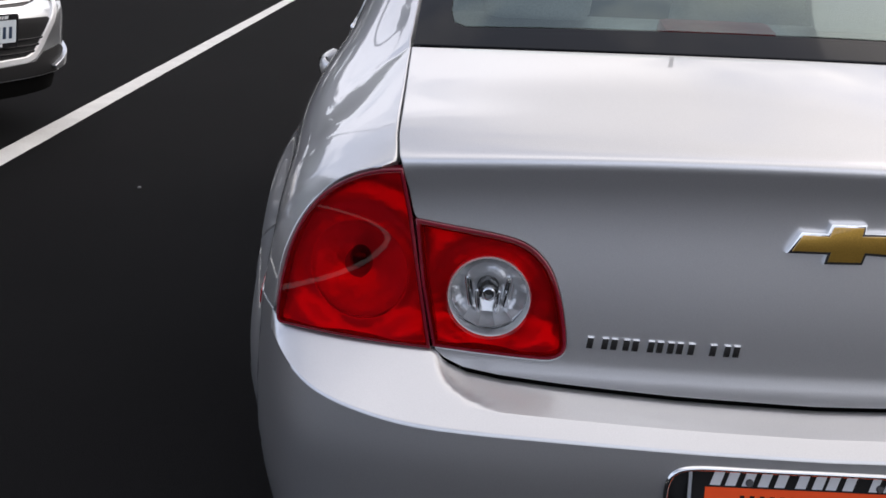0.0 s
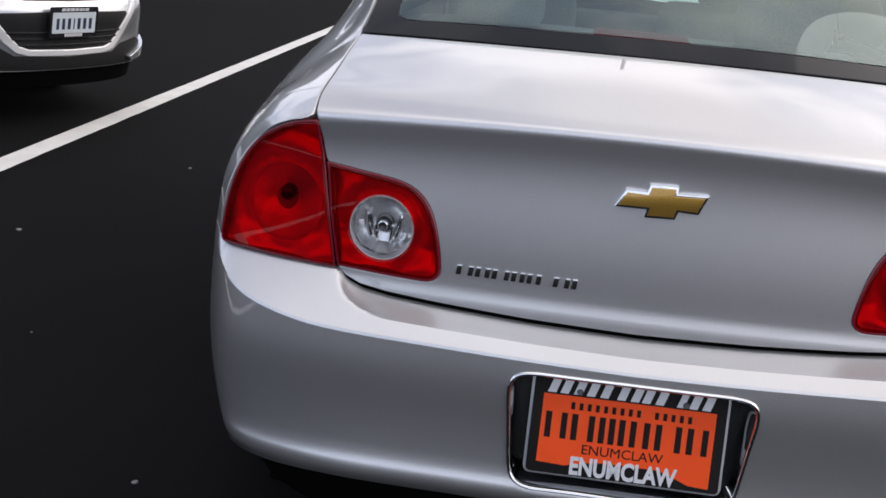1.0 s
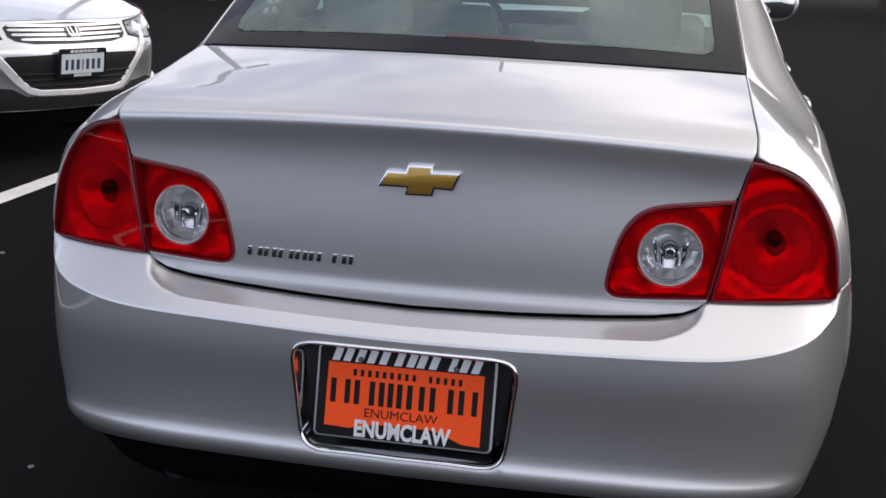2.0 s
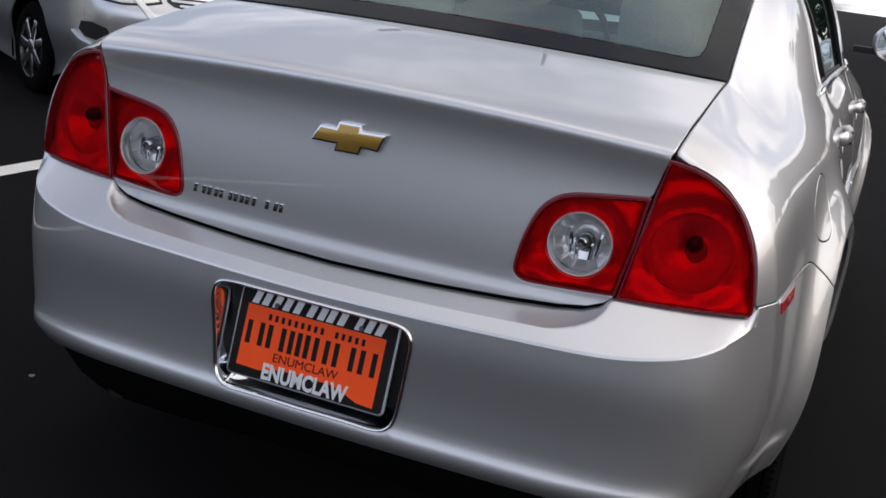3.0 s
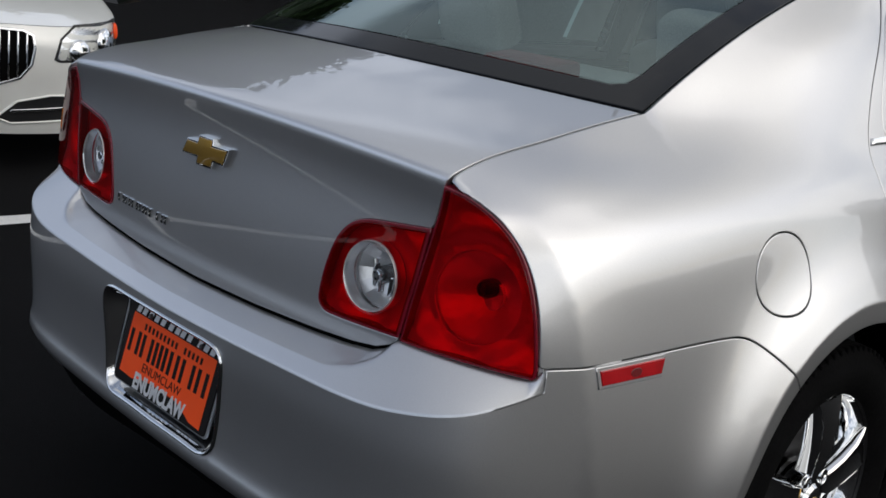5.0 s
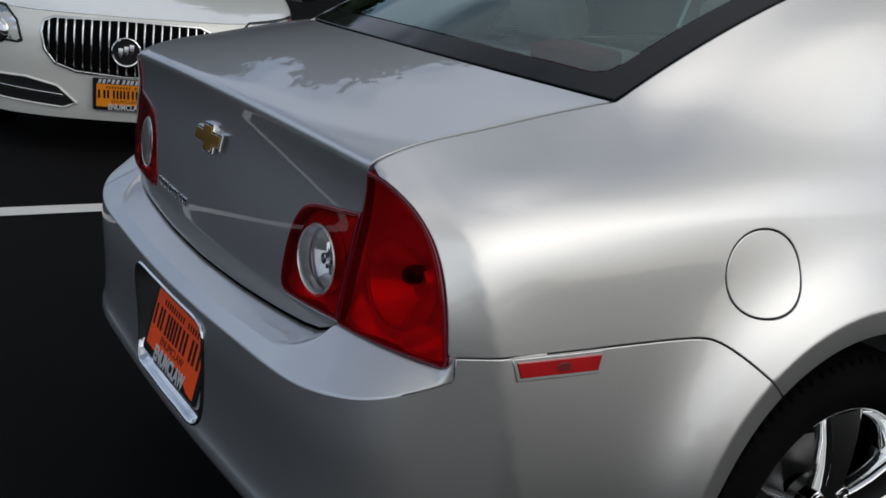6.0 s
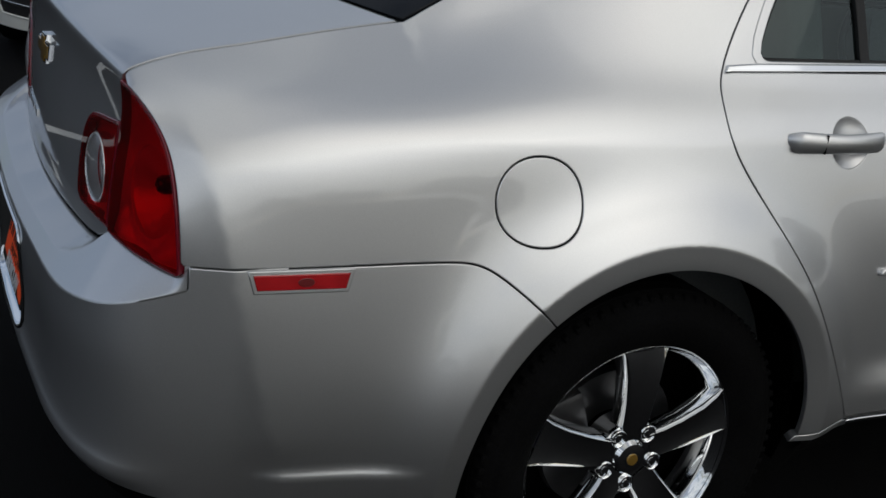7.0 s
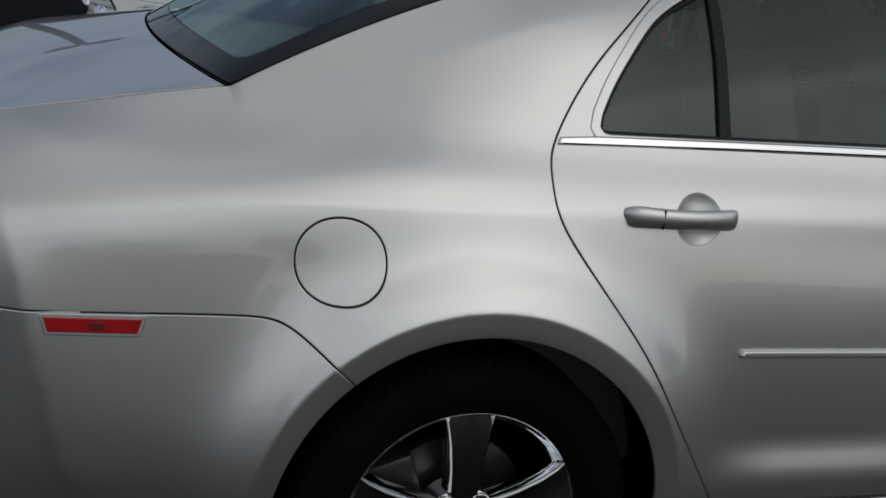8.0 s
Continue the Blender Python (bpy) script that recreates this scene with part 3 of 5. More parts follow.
trunk_half = [(0.0, 0.664), (0.2, 0.668), (0.36, 0.675), (0.45, 0.681), (0.50, 0.688), (0.528, 0.699), (0.541, 0.710)]
trunk_half += to_s(LAMP_IN_CURVE)
trunk_half += to_s([(0.579, 0.908), (0.588, 0.945), (0.595, 0.968)])
trunk_half += [(float(a), float(b)) for a, b in zip(SEAM_X, SEAM_S) if 0.999 < b < 1.381] + [(0.0, 1.384)]
TRUNK = mirrored(trunk_half)
LAMP_IN = np.array(LAMP_IN_CURVE + [(0.562, 0.81)])
LAMP_OUT = np.array(LAMP_OUT_CURVE + [(0.7755, 0.724), (0.772, 0.7195), (0.66, 0.716), (0.548, 0.7135), (0.565, 0.81), (0.581, 0.905)])

DOOR_GAP = [tuple(p) for p in curved([(1.50, 1.395), (1.402, 1.305), (1.334, 1.241), (1.261, 1.16), (1.193, 1.045), (1.184, 1.003), (1.188, 0.955), (1.206, 0.91), (1.257, 0.841), (1.316, 0.768), (1.382, 0.682), (1.46, 0.562), (1.585, 0.378)], 5)]
ARCH_FRONT = arc(*REAR_HUB, ARCH_R, 130.5, 0, 50)
BUMP_SEAM = [tuple(p) for p in curved([(0.2465, 0.7375), (0.33, 0.7385), (0.50, 0.740), (0.655, 0.742), (0.705, 0.738), (0.75, 0.716), (0.8385, 0.643)], 5)]
LAMP_EDGE = [(float(p[1]), float(p[2])) for p in lamp_surf(np.array([q[0] for q in LAMP_OUT_CURVE]), np.array([q[1] for q in LAMP_OUT_CURVE]))]
quarter = [p for p in LAMP_EDGE[::-1] if p[1] > 0.7395]
quarter += [(float(p[1]), float(p[2])) for p, b in zip(SEAM_3, SEAM_S) if 0.996 < b]
quarter += [(float(p[1]), float(p[2])) for p in SEAM_3[61:-1:2]] + [(1.46, 1.40)]
quarter += DOOR_GAP
quarter += [(1.592, 0.364), (1.56, 0.361), (1.447, 0.357)] + ARCH_FRONT[::-1]
quarter += BUMP_SEAM[::-1][1:]
QUARTER = np.array(quarter)
FUEL = np.array([(0.809 + 0.0765 * math.copysign(abs(math.cos(a)) ** 0.94, math.cos(a)), 0.8395 + 0.0715 * math.copysign(abs(math.sin(a)) ** 0.94, math.sin(a))) for a in np.linspace(0, 2 * math.pi, 48, endpoint=False)])
MARKER = np.array([(0.335, 0.7365), (0.345, 0.701), (0.492, 0.701), (0.502, 0.7375)])

BUMP_TOP = [(0.833, 0.7035), (0.80, 0.6885), (0.76, 0.672), (0.72, 0.659), (0.677, 0.649), (0.62, 0.639), (0.56, 0.632), (0.40, 0.626), (0.20, 0.621), (0.0, 0.6185)]
bump_half = [(0.0, 0.338), (0.3, 0.338), (0.56, 0.337), (0.70, 0.332), (0.85, 0.315), (1.05, 0.292), (1.285, 0.280)]
bump_half += [(0.58 + y, z) for y, z in arc(*REAR_HUB, ARCH_R, 192, 130.5, 24)]
bump_half += [(0.58 + y, z - 0.0) for y, z in BUMP_SEAM[::-1][1:] if y > 0.29]
bump_half += [(0.845, 0.7378), (0.8325, 0.7374), (0.8328, 0.7200)] + [tuple(p) for p in curved(BUMP_TOP, 4)]
BUMPER = mirrored(bump_half)
RECESS = np.array([tuple(p) for p in mirrored(curved([(0.0, 0.381), (0.12, 0.381), (0.172, 0.383), (0.192, 0.397), (0.201, 0.43), (0.210, 0.52), (0.213, 0.565), (0.204, 0.588), (0.18, 0.597), (0.12, 0.5985), (0.0, 0.599)], 4))])

WINDOW_REAR = np.array([tuple(p) for p in curved([(1.2845, 1.080), (1.292, 1.0705), (1.31, 1.068)], 4)] + [(1.53, 1.071), (1.9, 1.077), (2.25, 1.080), (2.262, 1.09), (2.215, 1.375), (2.20, 1.386)] + [tuple(p) for p in curved([(1.95, 1.388), (1.72, 1.376), (1.56, 1.348), (1.447, 1.297), (1.393, 1.256), (1.34, 1.190), (1.31, 1.143), (1.289, 1.10)], 4)])
DISH = np.array([(1.474 + 0.0465 * math.cos(a), 0.933 + 0.045 * math.sin(a)) for a in np.linspace(0, 2 * math.pi, 40, endpoint=False)])
DISH_FRONT = DISH + (1.083, 0.0)
REAR_DOOR = np.array(DOOR_GAP + [(1.60, 0.368), (2.30, 0.364), (2.36, 0.38), (2.352, 1.06), (2.29, 1.415), (1.95, 1.425), (1.66, 1.42)])
WINDOW_FRONT = np.array([(2.44, 1.06), (2.46, 1.056), (3.18, 1.045), (3.28, 1.05), (3.18, 1.12), (2.86, 1.31), (2.70, 1.375), (2.40, 1.392), (2.375, 1.385)])
FRONT_DOOR = np.array([(2.36, 0.375), (3.40, 0.36), (3.42, 0.6), (3.40, 0.95), (3.36, 1.06), (3.18, 1.16), (2.90, 1.34), (2.72, 1.412), (2.45, 1.425), (2.30, 1.42), (2.362, 1.06)])
FENDER = np.array([(3.41, 0.27), (3.53, 0.27)] + arc(*FRONT_HUB, ARCH_R, 190, -14, 40) + [(4.32, 0.27), (4.60, 0.30), (4.60, 0.70), (4.30, 0.86), (3.9, 0.95), (3.37, 1.05), (3.41, 0.95)])


RINGS = np.array([(REAR_HUB[0] + rr * math.cos(a), REAR_HUB[1] + rr * math.sin(a)) for rr in (0.380, 0.395, 0.404, 0.409, 0.413, 0.417, 0.421, 0.426, 0.435) for a in np.linspace(math.radians(-15), math.radians(200), 110)])


# ---- the sedan's parts ----
car = thing("sedan", "silver metallic four-door sedan parked on the asphalt", "car")

sheet("trunk_lid", TRUNK, tail_surf, PAINT, car, "silver boot lid with a crisp rear edge", step=0.018, out=1, lines=(0.69, 0.701, 0.712, 0.97, 0.985, 0.989, 0.993, 0.9965, 1.0, 1.004, 1.008, 1.014, 1.02, 1.035))
for m in (False, True):
    sheet("quarter_panel", QUARTER, side_surf, PAINT, car, "flared silver rear wing", holes=[] if m else [FUEL], step=0.013, out=1, mirror=m, extra=RINGS)
    sheet("rear_door", REAR_DOOR, side_surf, PAINT, car, holes=[WINDOW_REAR, DISH], step=0.022, mirror=m)
    sheet("front_door", FRONT_DOOR, side_surf, PAINT, car, holes=[WINDOW_FRONT, DISH_FRONT], step=0.03, mirror=m)
    sheet("fender", FENDER, side_surf, PAINT, car, step=0.03, mirror=m)
bumper = sheet("bumper_cover", BUMPER, bumper_surf, PAINT, car, "silver rear bumper cover", holes=[RECESS], step=0.018, gap=0.0015, extra=RINGS + (0.58, 0))

# the ledge on top of the bumper
half_a = np.concatenate([np.linspace(0, 0.50, 30, endpoint=False), np.linspace(0.50, 0.575, 26, endpoint=False), np.linspace(0.575, 0.80, 34, endpoint=False), np.linspace(0.80, 0.833, 18)])
top_a = np.concatenate([-half_a[:0:-1], half_a])
pts = curved(BUMP_TOP[::-1], 6)
low = bumper_surf(top_a, np.interp(np.abs(top_a), pts[:, 0], pts[:, 1]))
ax = np.abs(low[:, 0])
mid_top = np.stack([low[:, 0] * 0.985, 0.149 + 0.10 * ax**2, np.interp(ax, [0, 0.2, 0.36, 0.45, 0.50, 0.528, 0.545], [0.664, 0.668, 0.675, 0.681, 0.688, 0.699, 0.712]) - 0.0065], 1)
side_top = lamp_surf(np.clip(low[:, 0] * 0.99, -0.772, 0.772), 0 * ax + 0.7155) + np.array([0, 0.006, 0])
tip = smooth(0.806, 0.833, np.abs(top_a))[:, None]
tip_top = bumper_surf(np.sign(top_a) * 0.833, 0 * ax + 0.736)
under = bumper_surf(top_a, np.interp(np.abs(top_a), pts[:, 0], pts[:, 1]) - 0.0045)
rows = [under + np.array([0, 0.0005, 0]), under - np.array([0, 0.0007, 0])]
# a shallow pocket under the lid, rounded off at both ends
for w in (0.0, 0.02, 0.08, 0.16, 0.235, 0.27, 0.28, 0.29, 0.325, 0.37, 0.42, 0.5, 0.6, 0.7, 0.8, 0.9, 1.0):
    end = 0.546 - 0.085 * (min(1, (1 - w) / 0.72)) ** 2
    b = smooth(end - 0.011, end + 0.011, ax)[:, None]
    top = mid_top * (1 - b) + side_top * b
    top = top * (1 - tip) + tip_top * tip
    p = low * (1 - w) + top * w
    p[:, 2] += 0.0095 * (1 - abs(w - 0.28) / (0.28 if w < 0.28 else 0.72)) * (1 - b[:, 0])
    rows.append(p)
rows.append(top + np.array([0, 0.004, -0.001]))
rows.append(top + np.array([0, 0.012, -0.02]))
grid("bumper_ledge", [list(map(tuple, r)) for r in rows], PAINT, bumper, angle=75)

# dark structure under the gaps
under_side = np.array([(0.25, 0.30), (0.25, 0.96), (0.62, 1.06), (1.1, 1.28), (1.5, 1.40), (3.0, 1.30), (3.38, 1.05), (4.4, 0.85), (4.4, 0.3)] + arc(*FRONT_HUB, 0.40, -9, 189, 20) + arc(*REAR_HUB, 0.40, -9, 189, 20))
wide = [np.array([(1.25, 1.06), (2.30, 1.04), (2.24, 1.40), (1.7, 1.39), (1.4, 1.28)]), np.array([(2.38, 1.04), (3.3, 1.03), (2.86, 1.33), (2.38, 1.40)])]
for m in (False, True):
    sheet("inner_side", under_side, side_surf, GAP, car, holes=wide, step=0.05, lip=0, lift=-0.016, mirror=m)
sheet("inner_tail", mirrored([(0, 0.62), (0.74, 0.62), (0.74, 0.80), (0.62, 0.93), (0.58, 0.985), (0.60, 1.37), (0, 1.37)]), tail_surf, GAP, car, holes=[LAMP_IN + (0, 0), LAMP_OUT, LAMP_IN * (-1, 1), LAMP_OUT * (-1, 1)], step=0.04, lip=0, lift=-0.014)

# fuel flap, side markers
sheet("fuel_flap", FUEL, side_surf, PAINT, car, "round silver fuel filler flap", step=0.015)
for m in (False, True):
    holder = sheet("side_marker", MARKER, side_surf, PAINT, car, "red side marker in a silver surround", step=0.012, lift=0.003, gap=0.0, mirror=m)
    sheet("marker_lens", inset(resample(MARKER, 0.01), 0.006), side_surf, REDPLAST, holder, "red lens", step=0.01, lift=0.0055, gap=0.0, mirror=m)
    sheet("marker_bulb", np.array([(0.424 + 0.013 * math.cos(a), 0.7185 + 0.007 * math.sin(a)) for a in np.linspace(0, 2 * math.pi, 20, endpoint=False)]), side_surf, BRAKERED, holder, "dark bulb behind the lens", step=0.01, lift=0.0068, gap=0.0, edge=0.001, lip=0.002, mirror=m)
    sheet("corner_filler", np.array([(0.252, 0.700), (0.40, 0.706), (0.40, 0.742), (0.254, 0.735)]), side_surf, PAINT, car, step=0.02, lift=-0.0045, lip=0, gap=0, mirror=m)

# ---- tail lamps ----
def lamp_turned(name, prof, mat, lamp, n, cx, cz, sign, angle=40):
    """Rings of (depth behind the lens, radius) laid along the lamp's curved face."""
    rows = []
    for i in range(n):
        a = 2 * math.pi * i / n
        d, rr = np.array([p[0] for p in prof]), np.array([p[1] for p in prof])
        x, z = cx + rr * math.cos(a), cz + rr * math.sin(a)
        p = lamp_surf(x, z)
        rows.append([(sign * q[0], q[1] + e, q[2]) for q, e in zip(p, d)])
    return grid(name, rows, mat, lamp, closed_u=True, angle=angle)


for sign, m in ((1, False), (-1, True)):
    outer = sheet("outer_tail_lamp", LAMP_OUT, lamp_surf, REDLENS, car, "red outer tail lamp", step=0.012, lift=0.004, gap=0.0015, lip=0.02, edge=0.004, mirror=m)
    inner = sheet("inner_tail_lamp", LAMP_IN, lamp_surf, REDLENS, car, "red inner tail lamp with a clear round reversing light", holes=[np.array([(0.468 + 0.057 * math.cos(a), 0.797 + 0.057 * math.sin(a)) for a in np.linspace(0, 2 * math.pi, 40, endpoint=False)])], step=0.012, lift=0.004, gap=0.0015, lip=0.02, edge=0.004, mirror=m)
    outer.visible_shadow = inner.visible_shadow = False
    for lamp, outline, (cx, cz), rad, deep in ((outer, LAMP_OUT, (0.655, 0.812), 0.072, 0.055), (inner, LAMP_IN, (0.468, 0.797), 0.056, 0.045)):
        sheet("lens_rim", outline, lamp_surf, RIMRED, lamp, "dark red rim", holes=[inset(resample(outline, 0.008), 0.0035 if lamp is outer else 0.007)], step=0.012, lift=0.0025, gap=-0.001, lip=0.015, edge=0.002, mirror=m)
        back = resample(inset(resample(outline, 0.012), 0.003), 0.012)
        hole = np.array([(cx + rad * math.cos(a), cz + rad * math.sin(a)) for a in np.linspace(0, 2 * math.pi, 36, endpoint=False)])

        def back_surf(x, z):
            p = lamp_surf(x, z)
            r = np.hypot(x - cx, z - cz)
            p[:, 1] += 0.020 + 0.0035 * np.cos(np.clip((r - rad) * 95, 0, 40)) * smooth(rad, rad + 0.02, r)
            # ramps at the foot and in the corners look up to the sky
            p[:, 1] -= 0.016 * smooth(cz - 0.6 * rad, cz - 1.35 * rad, z) * (0.35 + 0.65 * smooth(0.2 * rad, 0.9 * rad, np.abs(x - cx)))
            return p

        wall = inset(resample(outline, 0.01), 0.0025)
        face = lamp_surf(wall[:, 0], wall[:, 1]) * (sign, 1, 1)
        grid("lamp_wall", [[tuple(p + np.array([0, d, 0])) for p in face] for d in (0.001, 0.012, 0.026)], FACET, lamp, closed_v=True)
        sheet("reflector_panel", back, back_surf, FACET, lamp, holes=[hole], step=0.009, gap=0.0, lip=0.03, mirror=m)
        y0 = float(lamp_surf(np.array([cx]), np.array([cz]))[0, 1])
        prof = [(0.0275, rad * 1.03), (0.0265, rad * 1.0), (0.024, rad * 0.985), (0.026, rad * 0.965), (0.032, rad * 0.86), (0.042, rad * 0.66), (deep, rad * 0.40), (deep + 0.004, rad * 0.2)]
        lamp_turned("bowl", prof, FACET if lamp is outer else REFLECTOR, lamp, 32 if lamp is outer else 14, cx, cz, sign, 40 if lamp is outer else 8)
        lathe("bulb", [(y0 + deep + 0.01, 0.015), (y0 + deep - 0.016, 0.015), (y0 + deep - 0.024, 0.011), (y0 + deep - 0.028, 0.0)], GLOSSBLACK if lamp is outer else BULB, lamp, 16, "y", (sign * cx, 0, cz + (0.012 if lamp is outer else 0)))
        lathe("bulb_base", [(y0 + deep + 0.012, 0.024 if lamp is outer else 0.016), (y0 + deep, 0.024 if lamp is outer else 0.016), (y0 + deep - 0.003, 0.0)], REFLECTOR if lamp is outer else GLOSSBLACK, lamp, 20, "y", (sign * cx, 0, cz))
        if lamp is inner:
            lamp_turned("clear_dome", [(0.004, 0.0575), (-0.002, 0.0555), (-0.005, 0.050), (-0.0075, 0.036), (-0.009, 0.018), (-0.0095, 0.001)], CLEARLENS, lamp, 40, cx, cz, sign).visible_shadow = False
            lamp_turned("dome_ring", [(0.016, 0.0585), (0.000, 0.0585), (-0.004, 0.0570), (-0.001, 0.0552), (0.016, 0.0540)], FACET, lamp, 40, cx, cz, sign)
            for dx, dz, tall in ((-0.027, -0.004, 0.046), (-0.013, -0.018, 0.034), (0.013, -0.018, 0.034), (0.027, -0.004, 0.046)):
                bm = bmesh.new()
                block(bm, (0.007, 0.012, tall), (sign * cx + dx, y0 + 0.036, cz + dz), (0, dx * 350, 24 if dx > 0 else -24), 0.003)
                part("fin", bm, CHROME, lamp)
            lathe("bulb_ring", [(y0 + 0.02, 0.0095), (y0 + 0.012, 0.0095), (y0 + 0.011, 0.0075), (y0 + 0.016, 0.006), (y0 + 0.02, 0.006)], CHROME, lamp, 20, "y", (sign * cx, 0, cz))

# ---- emblem and script ----
def on_tail(x, z, lift=0.0):
    """Pose on the rear face: local x to the right, y up the face, z outwards."""
    p = lamp_surf(np.array([x]), np.array([z]))
    n = surface_normals(lamp_surf, np.array([[x, z]]), 1)[0]
    n = Vector(n) if n[1] < 0 else -Vector(n)
    right = Vector((1, 0, 0)) - n * n.x
    right.normalize()
    up = n.cross(right)
    m = Matrix((right, up, n)).transposed().to_4x4()
    m.translation = Vector(p[0]) + n * lift
    return m


trunk = [c for c in car.children if c.name.startswith("trunk_lid")][0]
BOW = [(-0.078, -0.017), (-0.061, 0.014), (-0.026, 0.0135), (-0.022, 0.0265), (0.026, 0.0275), (0.025, 0.0155), (0.078, 0.0175), (0.064, -0.0165), (0.030, -0.0155), (0.0265, -0.029), (-0.0265, -0.0305), (-0.0235, -0.0165)]
place = on_tail(0.006, 0.9055)
bm = bmesh.new()
plate_shape(bm, BOW, 0.011, place, 0.003)
emblem = part("emblem", bm, CHROME, trunk, "gold cross-shaped emblem in a chrome surround", angle=25)
bm = bmesh.new()
plate_shape(bm, [tuple(p) for p in inset(np.array(BOW), 0.0042)], 0.0125, place, 0.001)
part("emblem_fill", bm, GOLD, emblem, "gold fill", angle=25)
x = -0.328
for w in (0.030, 0.026, 0.018, 0.009, 0.024, 0.025, -0.014, 0.016, 0.022):
    if w > 0:
        t = 0.0092
        for e in [0.0] if w < 2 * t else [0.0, w - t]:
            bm = bmesh.new()
            o = [(-t / 2 - 0.001, -0.0085), (t / 2 - 0.001, -0.0085), (t / 2 + 0.001, 0.0085), (-t / 2 + 0.001, 0.0085)]
            plate_shape(bm, o, 0.0035, on_tail(x + e + t / 2, 0.7415), 0.0008)
            part("badge_bar", bm, CHROME, trunk, angle=25)
    x += abs(w) + 0.0035

# ---- licence plate and its recess ----
ring_out = resample(inset(resample(RECESS, 0.012), 0.0), 0.012)
levels = []
for d, dy in ((-0.003, -0.001), (-0.0015, -0.0045), (0.001, -0.0055), (0.0035, -0.004), (0.005, 0.001), (0.008, 0.006), (0.022, 0.044)):
    o = inset(ring_out, d)
    p = bumper_surf(o[:, 0], o[:, 1])
    p[:, 1] += dy
    if dy > 0.02:
        p[:, 2] += 0.014 * (1 - smooth(0.40, 0.44, p[:, 2]))
    levels.append([tuple(q) for q in p])
surround = grid("plate_surround", levels, CHROME, bumper, "chrome surround of the plate recess", closed_v=True, angle=60)
bm = bmesh.new()
o = inset(ring_out, 0.0195)
plate_shape(bm, [tuple(p) for p in o], 0.004, Matrix.Translation((0, 0.128, 0)) @ pose(0, 0, 0, 90))
part("recess_back", bm, BLACK, bumper)
PLATE = pose(0.0, 0.108, 0.490, 90 - 13, 0, 0)


def rounded(w, h, r, n=5):
    out = []
    for cx, cy, a0 in ((w / 2 - r, h / 2 - r, 0), (-w / 2 + r, h / 2 - r, 90), (-w / 2 + r, -h / 2 + r, 180), (w / 2 - r, -h / 2 + r, 270)):
        out += [(cx + r * math.cos(radians(a0 + 90 * k / n)), cy + r * math.sin(radians(a0 + 90 * k / n))) for k in range(n + 1)]
    return out


def lettering(name, text, size, mat, parent, m, bold=0.0, width=1.0, thick=0.0004, label=""):
    cu = bpy.data.curves.new(name, "FONT")
    cu.body, cu.size, cu.align_x, cu.align_y = text, size, "CENTER", "CENTER"
    cu.extrude, cu.offset = thick, bold
    cu.resolution_u = 3
    tmp = bpy.data.objects.new(name, cu)
    scene.collection.objects.link(tmp)
    bpy.context.view_layer.update()
    mesh = bpy.data.meshes.new_from_object(tmp.evaluated_get(bpy.context.evaluated_depsgraph_get()))
    bpy.data.objects.remove(tmp)
    mesh.materials.clear()
    mesh.transform(m @ Matrix.Diagonal((width, 1, 1, 1)))
    return put(name, mesh, mat, parent, label)


def bars(parent, m, widths, height, gap, mat, slant=0.0, name="print_bar"):
    """A row of plain bars of one height, centred."""
    total = sum(widths) + gap * (len(widths) - 1)
    x = -total / 2
    for w in widths:
        bm = bmesh.new()
        plate_shape(bm, [(x, -height / 2), (x + w, -height / 2), (x + w + slant, height / 2), (x + slant, height / 2)], 0.0006, m)
        part(name, bm, mat, parent, smooth=False)
        x += w + gap


def letter_bars(parent, m, widths, height, stroke, gap, mat, slant=0.0):
    """Plain upright bars, two for a broad character and one for a narrow one."""
    gaps = list(gap) if isinstance(gap, tuple) else [gap] * (len(widths) - 1)
    x = -(sum(widths) + sum(gaps)) / 2
    for w, g in zip(widths, gaps + [0]):
        edges = [x] if w < 2 * stroke else [x, x + w - stroke]
        if w > 4 * stroke:
            edges.insert(1, x + (w - stroke) / 2)
        for e in edges:
            bm = bmesh.new()
            t = min(stroke, w)
            plate_shape(bm, [(e, -height / 2), (e + t, -height / 2), (e + t + slant, height / 2), (e + slant, height / 2)], 0.0006, m)
            part("print_bar", bm, mat, parent, smooth=False)
        x += w + g


